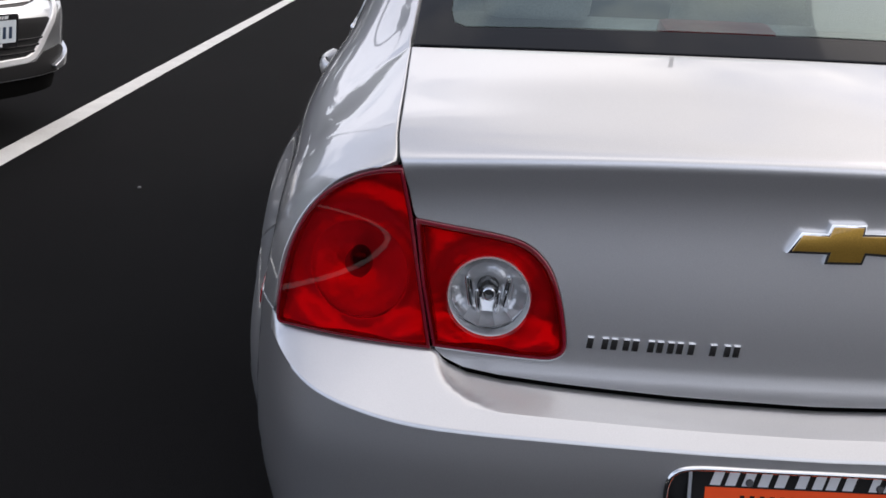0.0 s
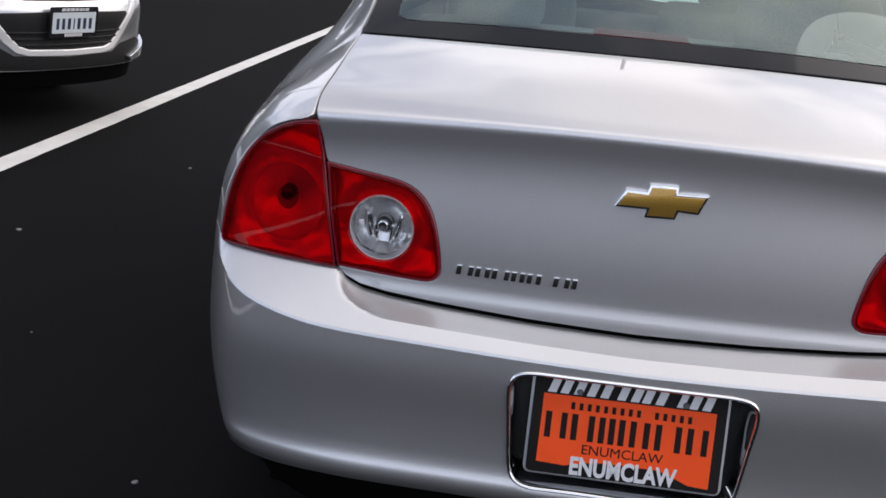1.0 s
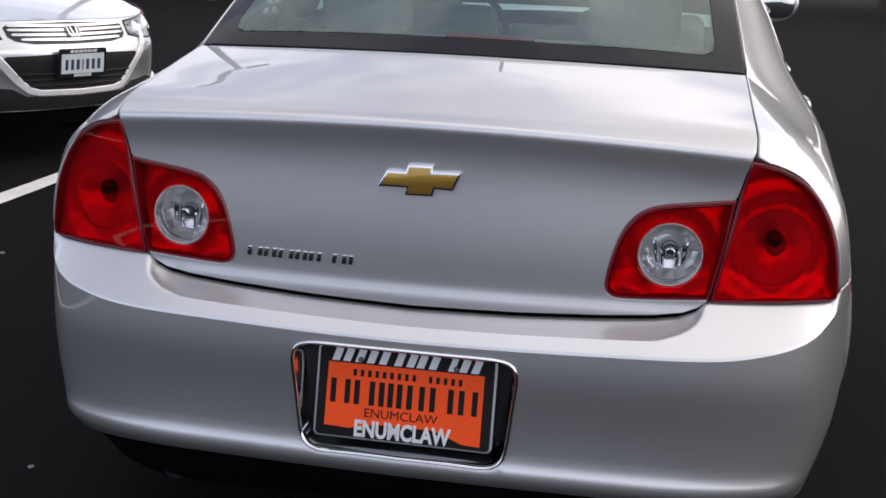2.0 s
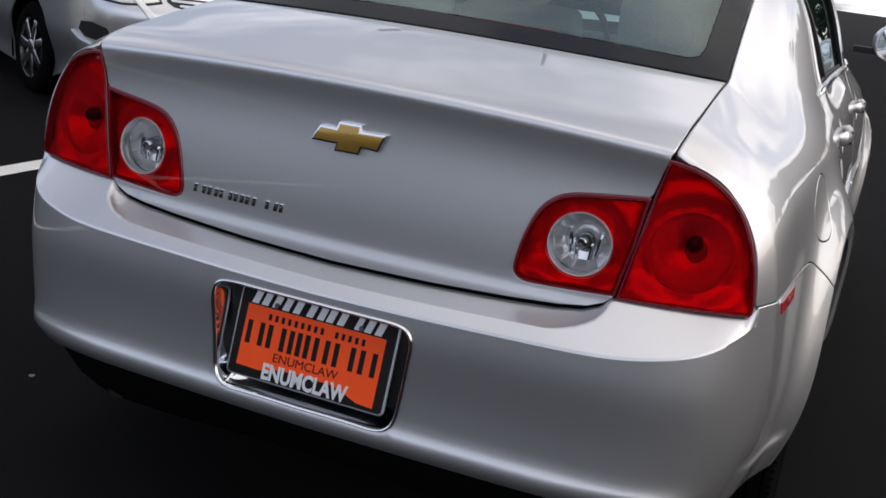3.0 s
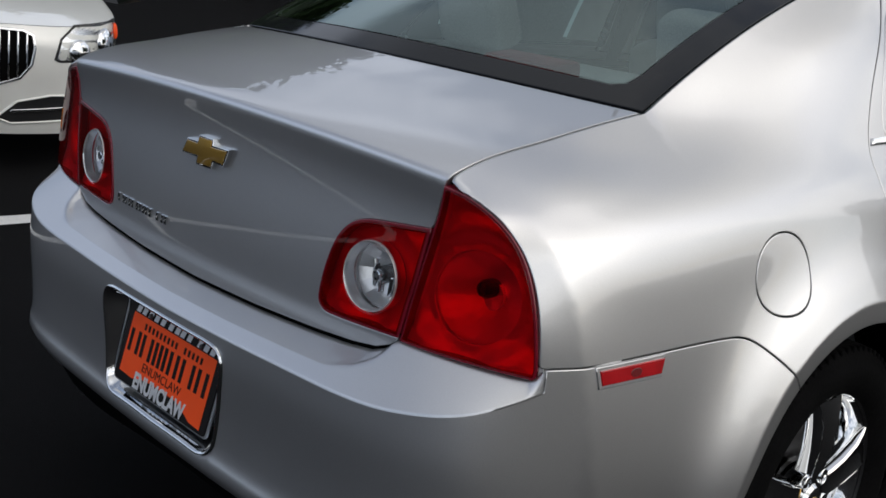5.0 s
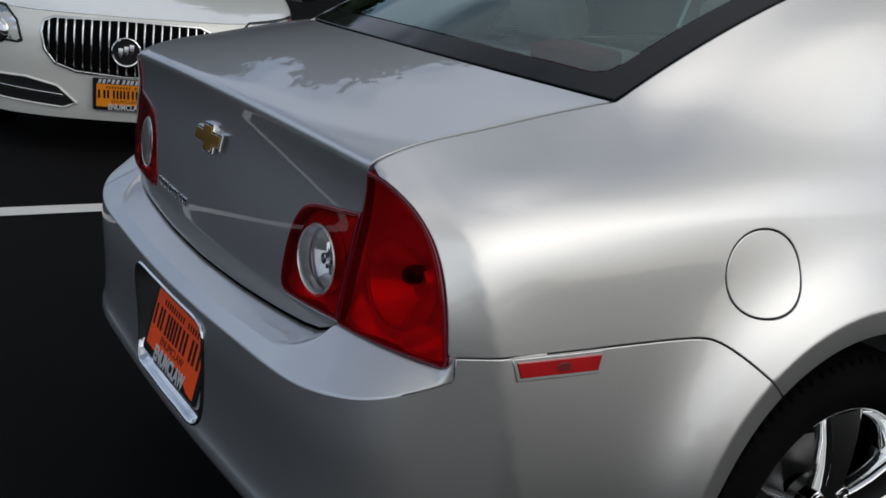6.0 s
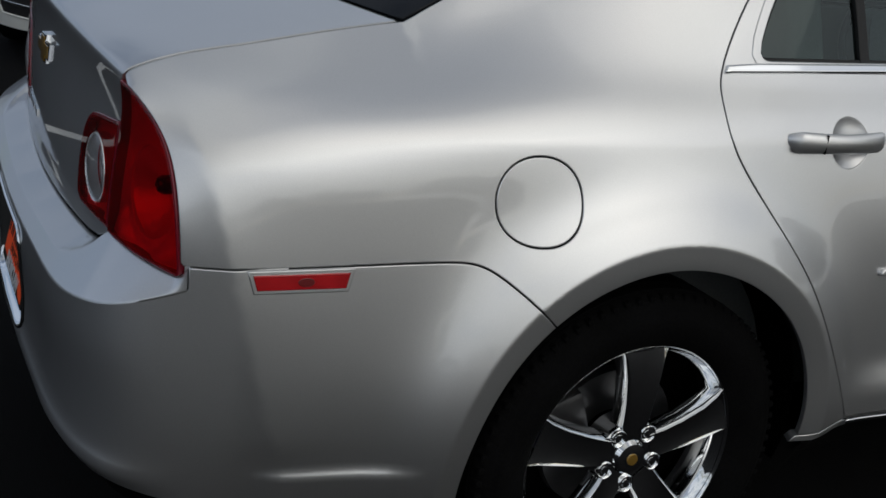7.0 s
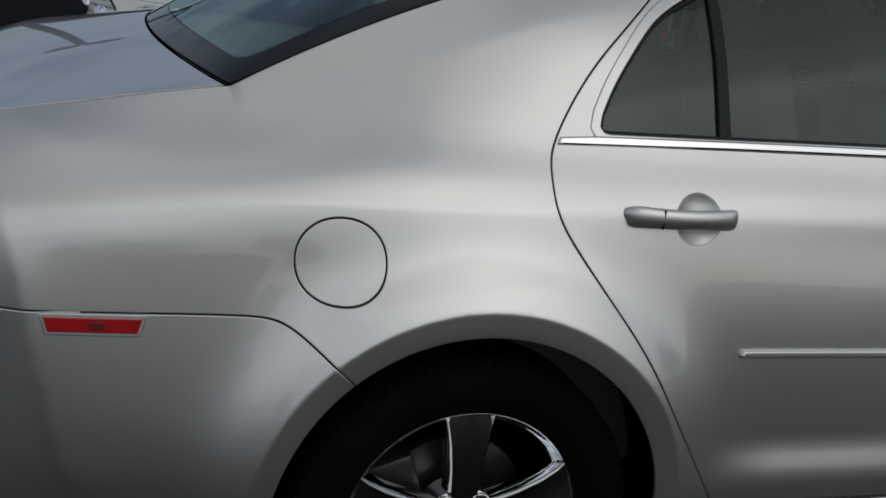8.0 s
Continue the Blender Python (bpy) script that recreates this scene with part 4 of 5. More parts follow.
def dealer_plate(place, card, parent=None):
    plate = thing("licence_plate", "orange paper plate in a black dealer frame screwed to the car", "licence plate") if parent is None else new("licence_plate")
    if parent is not None:
        plate.parent = parent
        tagged(plate, "orange paper plate in a black dealer frame")
    plate.matrix_basis = place
    bm = bmesh.new()
    plate_shape(bm, rounded(0.346, 0.178, 0.012), 0.004, pose(0, 0.004, 0), 0.0015)
    part("plate_backing", bm, GALV, plate)
    bm = bmesh.new()
    plate_shape(bm, rounded(0.336, 0.171, 0.008), 0.004, pose(0, 0.0045, 0.0035), 0.001)
    part("plate_frame", bm, INK, plate)
    card_shape = [(-0.151, -0.062), (-0.10, -0.064), (-0.07, -0.056), (-0.035, -0.052), (0.06, -0.052), (0.085, -0.060), (0.115, -0.072), (0.150, -0.074), (0.150, 0.060), (-0.150, 0.060)]
    bm = bmesh.new()
    plate_shape(bm, card_shape, 0.0012, pose(0, 0, 0.0072))
    part("plate_card", bm, card, plate, smooth=False)
    z = 0.0085
    letter_bars(plate, pose(-0.003, 0.0750, z), (0.036, 0.037, 0.044, 0.034, 0.028, 0.012, 0.037), 0.024, 0.0145, 0.009, SILVERINK, 0.008)
    bars(plate, pose(-0.040, 0.043, z), [0.0065] * 9, 0.0125, 0.0078, INK)
    bars(plate, pose(0.077, 0.043, z), [0.0065] * 5, 0.0125, 0.0078, INK)
    letter_bars(plate, pose(-0.001, 0.006, z), (0.038, 0.040, 0.045, 0.034, 0.0105, 0.0105, 0.036), 0.046, 0.0105, (0.008, 0.008, 0.009, 0.010, 0.024, 0.010), INK)
    lettering("town_print", "ENUMCLAW", 0.024, INK, plate, pose(-0.004, -0.0325, z), width=1.05)
    lettering("town_letters", "ENUMCLAW", 0.043, SILVERINK, plate, pose(0.0, -0.064, z + 0.0004), bold=0.0016, width=0.76)
    for sx in (-0.088, 0.096):
        bm = bmesh.new()
        bmesh.ops.create_cone(bm, cap_ends=True, segments=14, radius1=0.006, radius2=0.0045, depth=0.004, matrix=pose(sx, 0.068, z + 0.002))
        part("screw", bm, STEEL, plate)
    return plate


dealer_plate(PLATE, ORANGE, car)

# black valance, exhaust and underbody
rows = []
va = np.linspace(-1.25, 1.25, 90)
for z, inn in ((0.352, 0.03), (0.340, 0.034), (0.315, 0.045), (0.285, 0.065), (0.25, 0.09), (0.225, 0.12)):
    p = bumper_surf(va, 0 * va + 0.345)
    n = np.stack([p[:, 0], np.minimum(p[:, 1] - 0.6, -0.05), 0 * va], 1)
    n /= np.linalg.norm(n, axis=1)[:, None]
    p = p - n * inn
    p[:, 2] = z
    rows.append([tuple(q) for q in p])
grid("valance", rows, GAP, car, "black lower valance")
bm = bmesh.new()
block(bm, (1.36, 4.2, 0.04), (0, 2.4, 0.22), bevel=0.01)
part("underbody", bm, GAP, car)
bm = bmesh.new()
tube(bm, [(-0.50, 0.9, 0.27), (-0.50, 0.26, 0.265), (-0.50, 0.18, 0.255)], 0.03, 16)
part("exhaust_pipe", bm, STEEL, car)


# ---- wheels ----
bm = bmesh.new()
block(bm, (0.022, 0.012, 0.014), bevel=0.002, segs=1)
TREAD = bpy.data.meshes.new("tread_lug")
bm.to_mesh(TREAD)
bm.free()


def wheel(place, sign, spin=0.0):
    w = new("wheel")
    w.parent = car
    w.matrix_basis = pose(*place, 0, 0, 0 if sign > 0 else 180)
    tagged(w, "black tyre on a five-spoke chrome alloy rim")
    R = 0.335
    prof = [(-0.205, 0.222), (-0.215, 0.245), (-0.225, 0.28), (-0.218, 0.31), (-0.200, 0.327), (-0.17, 0.334)]
    for i in range(5):
        x0 = -0.165 + i * 0.032
        prof += [(x0, R), (x0 + 0.024, R), (x0 + 0.026, R - 0.007), (x0 + 0.030, R - 0.007)]
    prof += [(-0.005, 0.334), (0.006, 0.330), (0.014, 0.322), (0.021, 0.309), (0.0225, 0.300), (0.026, 0.297), (0.0285, 0.283), (0.027, 0.268), (0.021, 0.250), (0.012, 0.236), (0.006, 0.229), (0.0, 0.224)]
    lathe("tyre", prof, RUBBER, w, 72, "x", angle=50)
    for k in range(80):
        a = 2 * math.pi * k / 80
        m = pose(0.004, (R - 0.0095) * math.cos(a), (R - 0.0095) * math.sin(a), math.degrees(a) - 90)
        lug = put("tread_lug", TREAD, RUBBER, w)
        lug.matrix_basis = m
    lathe("rim_barrel", [(0.002, 0.2300), (0.0055, 0.2305), (0.0062, 0.2290), (0.004, 0.2262), (-0.002, 0.2235), (-0.006, 0.218), (-0.02, 0.208), (-0.12, 0.200), (-0.20, 0.205), (-0.205, 0.225)], CHROME, w, 72, "x", angle=50)
    lathe("brake_disc", [(-0.075, 0.06), (-0.072, 0.145), (-0.09, 0.147), (-0.10, 0.06)], STEEL, w, 48, "x")
    # added near-black disc stands in for the shade behind spokes and brake
    lathe("rim_shade_disc", [(-0.11, 0.0), (-0.11, 0.21)], LINER, w, 32, "x")
    bm = bmesh.new()
    block(bm, (0.06, 0.10, 0.12), (-0.075, -0.12, 0.05), (20, 0, 0), 0.012)
    part("brake_caliper", bm, STEEL, w)
    for k in range(5):
        a = radians(spin + 72 * k)
        bm = bmesh.new()
        # a wide, hollowed spoke: sections from hub to rim
        secs = []
        for r, half, x, dip in ((0.045, 0.030, 0.004, 0.000), (0.08, 0.030, 0.010, 0.002), (0.12, 0.033, 0.014, 0.003), (0.17, 0.038, 0.014, 0.003), (0.205, 0.044, 0.009, 0.002), (0.222, 0.050, 0.005, 0.001)):
            secs.append([(-half - 0.004, x - 0.035, r), (-half - 0.001, x - 0.006, r), (-half + 0.004, x, r), (-half + 0.010, x - dip, r), (0, x - dip * 1.3, r), (half - 0.010, x - dip, r), (half - 0.004, x, r), (half + 0.001, x - 0.006, r), (half + 0.004, x - 0.035, r)])
        vs = [[bm.verts.new((x, r * math.cos(a) - t * math.sin(a), r * math.sin(a) + t * math.cos(a))) for t, x, r in s] for s in secs]
        for s0, s1 in zip(vs[:-1], vs[1:]):
            for q in range(len(s0) - 1):
                bm.faces.new((s0[q], s0[q + 1], s1[q + 1], s1[q]))
        part("spoke", bm, CHROME, w, angle=50)
    lathe("hub", [(-0.05, 0.075), (0.000, 0.074), (0.005, 0.066), (0.003, 0.050), (0.002, 0.036), (0.006, 0.033), (0.010, 0.030), (0.012, 0.020), (0.0125, 0.0)], CHROME, w, 40, "x")
    bm = bmesh.new()
    bmesh.ops.create_cone(bm, cap_ends=True, segments=20, radius1=0.012, radius2=0.011, depth=0.003, matrix=pose(0.0135, 0, 0, 0, 90, 0))
    part("hub_cap", bm, GOLD, w, "small gold centre cap")
    for k in range(5):
        a = radians(spin + 36 + 72 * k)
        lathe("lug_nut", [(-0.01, 0.0178), (0.0045, 0.0178), (0.0055, 0.0168), (0.0045, 0.0155), (-0.008, 0.0150), (-0.008, 0.0102), (0.000, 0.0098), (0.003, 0.0075), (0.0035, 0.0)], CHROME, w, 12, "x", (0.002, 0.056 * math.cos(a), 0.056 * math.sin(a)))
    return w


for yy in (1.08, 3.93):
    for sgn in (1, -1):
        wheel((sgn * 0.852, yy, 0.335), sgn, 92 if sgn > 0 else 61)
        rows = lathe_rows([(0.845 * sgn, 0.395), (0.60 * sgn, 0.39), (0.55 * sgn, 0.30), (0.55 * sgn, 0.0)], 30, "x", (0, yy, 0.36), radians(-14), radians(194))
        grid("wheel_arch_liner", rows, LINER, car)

# ---- glass, roof, cabin ----


window_rear = sheet("rear_window", mirrored([(0, 0.062), (0.85, 0.062), (0.885, 0.078), (0.897, 0.12), (0.888, 0.95), (0.0, 0.955)]), glass_point, WINDOW, car, "tinted rear window with a broad black border", step=0.05, gap=0, lip=0)
window_rear.visible_shadow = False
sheet("window_border", mirrored([(0, 0.0), (0.992, 0.0), (0.995, 1.0), (0, 1.0)]), glass_point, FRIT, window_rear, "glossy black window border", holes=[mirrored([(0, 0.062), (0.85, 0.062), (0.885, 0.078), (0.897, 0.12), (0.888, 0.95), (0.0, 0.955)])], step=0.05, gap=0, lip=0.006, edge=0.002)
rows = []
for j in np.linspace(0, 1, 24):
    y = 1.315 + j * 1.42
    half = 0.535 + 0.05 * math.sin(math.pi * min(1, j * 1.1))
    rows.append([(i * half, y + 0.10 * i**2 * (1 - 2 * j), 1.438 + 0.03 * math.sin(math.pi * j) - 0.05 * i**2 - 0.025 * max(0, abs(i) - 0.85) * 6) for i in np.linspace(-1, 1, 25)])
grid("roof", rows, PAINT, car, "silver roof")
bm = bmesh.new()
tube(bm, [(0, 1.470, 1.452), (0, 1.440, 1.475), (0, 1.425, 1.487)], [0.017, 0.013, 0.006], 14)
antenna = part("antenna_foot", bm, BLACK, car, "black roof antenna foot")
bm = bmesh.new()
tube(bm, [(0, 1.428, 1.484), (-0.008, 1.404, 1.565), (-0.015, 1.385, 1.652)], [0.0075, 0.007, 0.006], 10)
part("antenna_mast", bm, BLACK, antenna, "short black mast")
rows = []
for j in np.linspace(0, 1, 12):
    rows.append([(i * (0.56 + 0.14 * j), 2.74 + 0.62 * j - 0.10 * i**2 * 1.0, 1.437 - 0.36 * j - 0.05 * i**2 + 0.10 * j * (1 - j)) for i in np.linspace(-1, 1, 17)])
windscreen = grid("windscreen", rows, WINDOW, car, "tinted windscreen")
windscreen.visible_shadow = False
rows = []
for j in np.linspace(0, 1, 16):
    rows.append([(i * (0.70 - 0.10 * j**2), 3.34 + 1.30 * j - 0.16 * i**2, 1.075 - 0.10 * j - 0.18 * j**3 - 0.035 * i**2) for i in np.linspace(-1, 1, 17)])
grid("bonnet", rows, PAINT, car, "silver bonnet")
rows = []
for z, d in ((0.80, 0.0), (0.70, 0.07), (0.55, 0.10), (0.40, 0.09), (0.25, 0.04)):
    rows.append([(i * 0.75, 4.60 + d + 0.12 * (1 - i**2), z) for i in np.linspace(-1, 1, 21)])
grid("front_bumper", rows, PAINT, car)

for m in (False, True):
    pane = sheet("door_window", WINDOW_REAR, side_surf, SIDEGLASS, car, "tinted side window", step=0.05, gap=0, lip=0, lift=-0.012, mirror=m)
    pane.visible_shadow = False
    pane = sheet("door_window", WINDOW_FRONT, side_surf, SIDEGLASS, car, "tinted side window", step=0.05, gap=0, lip=0, lift=-0.012, mirror=m)
    pane.visible_shadow = False
    # black rubber round the glass, the bar between the panes and the chrome belt
    frame_out = inset(resample(WINDOW_REAR, 0.02), -0.020)
    sheet("window_surround", frame_out, side_surf, PAINT, car, "silver window surround", holes=[WINDOW_REAR], step=0.02, gap=0, lip=0.004, lift=0.0025, edge=0.003, mirror=m)
    edge_in = inset(resample(WINDOW_REAR, 0.02), 0.007)
    sheet("window_seal", WINDOW_REAR, side_surf, BLACK, car, holes=[edge_in], step=0.03, gap=0, lip=0.006, lift=-0.006, edge=0.002, mirror=m)
    sheet("window_seal", WINDOW_FRONT, side_surf, GLOSSBLACK, car, holes=[inset(resample(WINDOW_FRONT, 0.02), 0.012)], step=0.03, gap=0, lip=0.006, lift=-0.006, edge=0.002, mirror=m)
    sheet("window_bar", np.array([(1.533, 1.071), (1.558, 1.071), (1.550, 1.345), (1.527, 1.338)]), side_surf, BLACK, car, step=0.02, gap=0, lip=0.01, lift=-0.004, mirror=m)
    sheet("window_bar", np.array([(2.24, 1.06), (2.45, 1.055), (2.385, 1.39), (2.19, 1.39)]), side_surf, GLOSSBLACK, car, step=0.03, gap=0, lip=0.01, lift=0.002, mirror=m)
    belt = [(1.199, 1.0445), (1.33, 1.0480), (1.56, 1.0535), (1.9, 1.0590), (2.345, 1.0625), (2.345, 1.0765), (1.9, 1.0735), (1.56, 1.0685), (1.33, 1.064), (1.275, 1.0625), (1.24, 1.0600), (1.204, 1.0570)]
    sheet("belt_moulding", np.array(belt), side_surf, CHROME, car, "chrome belt moulding", step=0.012, gap=0, lip=0.008, lift=0.006, edge=0.004, mirror=m)
    sheet("belt_moulding", np.array([(2.36, 1.0625), (3.3, 1.058), (3.3, 1.071), (2.36, 1.0765)]), side_surf, CHROME, car, "chrome belt moulding", step=0.02, gap=0, lip=0.008, lift=0.006, edge=0.004, mirror=m)
    sheet("side_moulding", np.array([(1.592, 0.677), (1.598, 0.690), (2.34, 0.688), (2.34, 0.673)]), side_surf, PAINT, car, "slim silver rubbing strip", step=0.012, gap=0, lip=0.01, lift=0.010, edge=0.004, mirror=m)
    sheet("side_moulding", np.array([(2.37, 0.668), (2.37, 0.688), (3.35, 0.684), (3.35, 0.665)]), side_surf, PAINT, car, "slim silver rubbing strip", step=0.02, gap=0, lip=0.01, lift=0.010, edge=0.004, mirror=m)
    sheet("sill", np.array([(1.434, 0.338), (1.446, 0.354), (1.59, 0.359), (3.5, 0.350), (3.5, 0.333), (1.62, 0.342)]), side_surf, PAINT, car, "silver sill", step=0.03, gap=0.001, lip=0.02, lift=-0.002, mirror=m)
    sheet("sill_underside", np.array([(1.44, 0.22), (1.44, 0.345), (3.5, 0.345), (3.5, 0.22)]), side_surf, GAP, car, step=0.05, gap=0, lip=0, lift=-0.03, mirror=m)
    sheet("sill_strip", np.array([(1.60, 0.352), (1.596, 0.362), (2.34, 0.360), (2.34, 0.350)]), side_surf, CHROME, car, "chrome sill strip", step=0.012, gap=0, lip=0.006, lift=0.006, edge=0.003, mirror=m)


def door_handle(y0, z0, m):
    sx = -1 if m else 1
    h = new("door_handle")
    h.parent = car
    tagged(h, "silver grip handle over a round finger recess")
    cy, cz = y0 + 0.037, z0 - 0.005
    dish = np.array([(cy + 0.0475 * math.cos(a), cz + 0.046 * math.sin(a)) for a in np.linspace(0, 2 * math.pi, 32, endpoint=False)])

    def dish_surf(y, z):
        p = side_surf(y, z)
        r = np.hypot((y - cy) / 0.0475, (z - cz) / 0.046)
        p[:, 0] -= 0.001 + 0.0135 * (1 - np.clip(r, 0, 1) ** 2.2)
        return p

    sheet("finger_recess", dish, dish_surf, PAINT, h, step=0.006, gap=0, lip=0.002, edge=0.001, mirror=m)
    rows = []
    for t in np.linspace(0, 1, 22):
        y = y0 - 0.118 + 0.236 * t
        x = float(side_x(np.array([y]), np.array([z0]))[0])
        arch = 0.036 - 0.016 * (2 * t - 1) ** 2 - 0.02 * max(0, abs(2 * t - 1) - 0.9) * 8
        half = (0.0185 + 0.003 * (2 * t - 1) ** 2) * (1 - max(0, abs(2 * t - 1) - 0.88) * 5.0)
        rows.append([(sx * (x + arch - 0.010 + 0.010 * math.cos(a)), y, z0 + half * math.sin(a)) for a in np.linspace(-math.pi, math.pi, 16, endpoint=False)])
    grid("grip", rows, PAINT, h, closed_v=True, angle=60)
    yk = y0 - 0.118 + 0.068
    xk = float(side_x(np.array([yk]), np.array([z0]))[0])
    bm = bmesh.new()
    block(bm, (0.0185, 0.0016, 0.0352), (sx * (xk + 0.0235), yk, z0), (0, 0, 0), 0.0)
    part("cap_joint", bm, GAP, h)


for m in (False, True):
    door_handle(1.437, 0.938, m)
    door_handle(2.52, 0.938, m)
    sx = -1 if m else 1
    mirror = new("door_mirror")
    mirror.parent = car
    tagged(mirror, "silver door mirror with a dark foot")
    mx, my, mz = 0.935, 3.30, 1.155
    bm = bmesh.new()
    bmesh.ops.create_uvsphere(bm, u_segments=24, v_segments=14, radius=1.0, matrix=pose(sx * mx, my, mz) @ Matrix.Diagonal((0.105, 0.085, 0.082, 1)))
    for v in bm.verts:
        if v.co.y < my - 0.04:
            v.co.y = my - 0.04
    part("mirror_shell", bm, PAINT, mirror)
    bm = bmesh.new()
    plate_shape(bm, [(0.082 * math.copysign(abs(math.cos(a)) ** 0.7, math.cos(a)), 0.064 * math.copysign(abs(math.sin(a)) ** 0.7, math.sin(a))) for a in np.linspace(0, 2 * math.pi, 28, endpoint=False)], 0.004, pose(sx * mx, my - 0.041, mz, 90), 0.001)
    part("mirror_glass", bm, CHROME, mirror)
    bm = bmesh.new()
    block(bm, (0.14, 0.05, 0.03), (sx * 0.83, my + 0.01, mz - 0.045), (0, 0, 0), 0.01)
    part("mirror_foot", bm, BLACK, mirror)

# a paper label and white writing inside the far windows
paper = sheet("window_label", np.array([(2.02, 1.10), (2.20, 1.10), (2.19, 1.33), (2.02, 1.33)]), side_surf, PAPER, car, "white paper price label inside the window", step=0.05, gap=0, lip=0, lift=-0.020, mirror=True)
sheet("label_band", np.array([(2.025, 1.26), (2.19, 1.26), (2.19, 1.31), (2.025, 1.31)]), side_surf, PAPERGREEN, paper, "pale green band", step=0.05, gap=0, lip=0, lift=-0.024, mirror=True)
for y0, n in ((1.405, 6), (1.475, 6)):
    for i in range(n):
        z0 = 1.115 + 0.032 * i
        sheet("writing_bar", np.array([(y0, z0), (y0 + 0.045, z0), (y0 + 0.045, z0 + 0.021), (y0, z0 + 0.021)]), side_surf, PAPER, car, step=0.03, gap=0, lip=0, lift=-0.018, mirror=True)

# cabin
rows = [[(x, 0.56 + 0.30 * x * x, 1.075 - 0.02 * x * x) for x in np.linspace(-0.58, 0.58, 13)], [(x, 0.75, 1.075) for x in np.linspace(-0.60, 0.60, 13)], [(x, 1.22, 1.045) for x in np.linspace(-0.62, 0.62, 13)]]
grid("parcel_shelf", rows, SHELF, car, "dark grey parcel shelf")
bm = bmesh.new()
block(bm, (0.23, 0.10, 0.045), (0, 1.02, 1.085), (8, 0, 0), 0.015)
part("high_brake_lamp", bm, BRAKERED, car, "dark red high brake lamp on the shelf")


def seat(x, y, w, tall, head, lean):
    s = new("seat")
    s.parent = car
    tagged(s, "grey cloth seat")
    m = pose(x, y, 0.55, lean, 0, 0)
    bm = bmesh.new()
    block(bm, (w, 0.16, tall), (0, 0, tall / 2), (0, 0, 0), 0.05, 3, 0.9)
    bmesh.ops.transform(bm, matrix=m, verts=bm.verts)
    part("backrest", bm, FABRIC, s)
    for hx in head:
        bm = bmesh.new()
        block(bm, (0.25, 0.11, 0.17), (hx, 0, tall + 0.105), (0, 0, 0), 0.045, 3, 0.92)
        bmesh.ops.transform(bm, matrix=m, verts=bm.verts)
        part("headrest", bm, FABRIC, s)
    bm = bmesh.new()
    block(bm, (w, 0.52, 0.16), (x, y + 0.26, 0.50), (0, 0, 0), 0.05)
    part("cushion", bm, FABRIC, s)


seat(0, 1.42, 1.28, 0.56, (-0.36, 0.36), 20)
seat(-0.37, 2.42, 0.50, 0.60, (0,), 18)
seat(0.37, 2.42, 0.50, 0.60, (0,), 18)
bm = bmesh.new()
block(bm, (1.38, 0.35, 0.24), (0, 3.12, 0.90), (0, 0, 0), 0.08, 3)
part("dashboard", bm, DARKTRIM, car)
bm = bmesh.new()
block(bm, (1.44, 2.6, 0.04), (0, 2.4, 0.38), (0, 0, 0), 0.01)
part("cabin_floor", bm, DARKTRIM, car)
for sx in (-1, 1):
    bm = bmesh.new()
    block(bm, (0.04, 2.3, 0.62), (sx * 0.72, 2.3, 0.70), (0, 0, 0), 0.015)
    part("door_trim", bm, DARKTRIM, car)
bm = bmesh.new()
tube(bm, [(-0.37 + 0.19 * math.cos(a), 2.86 + 0.05 * math.sin(a), 0.98 + 0.18 * math.sin(a)) for a in np.linspace(0, 2 * math.pi, 29)], 0.014, 8, False)
part("steering_wheel", bm, BLACK, car)


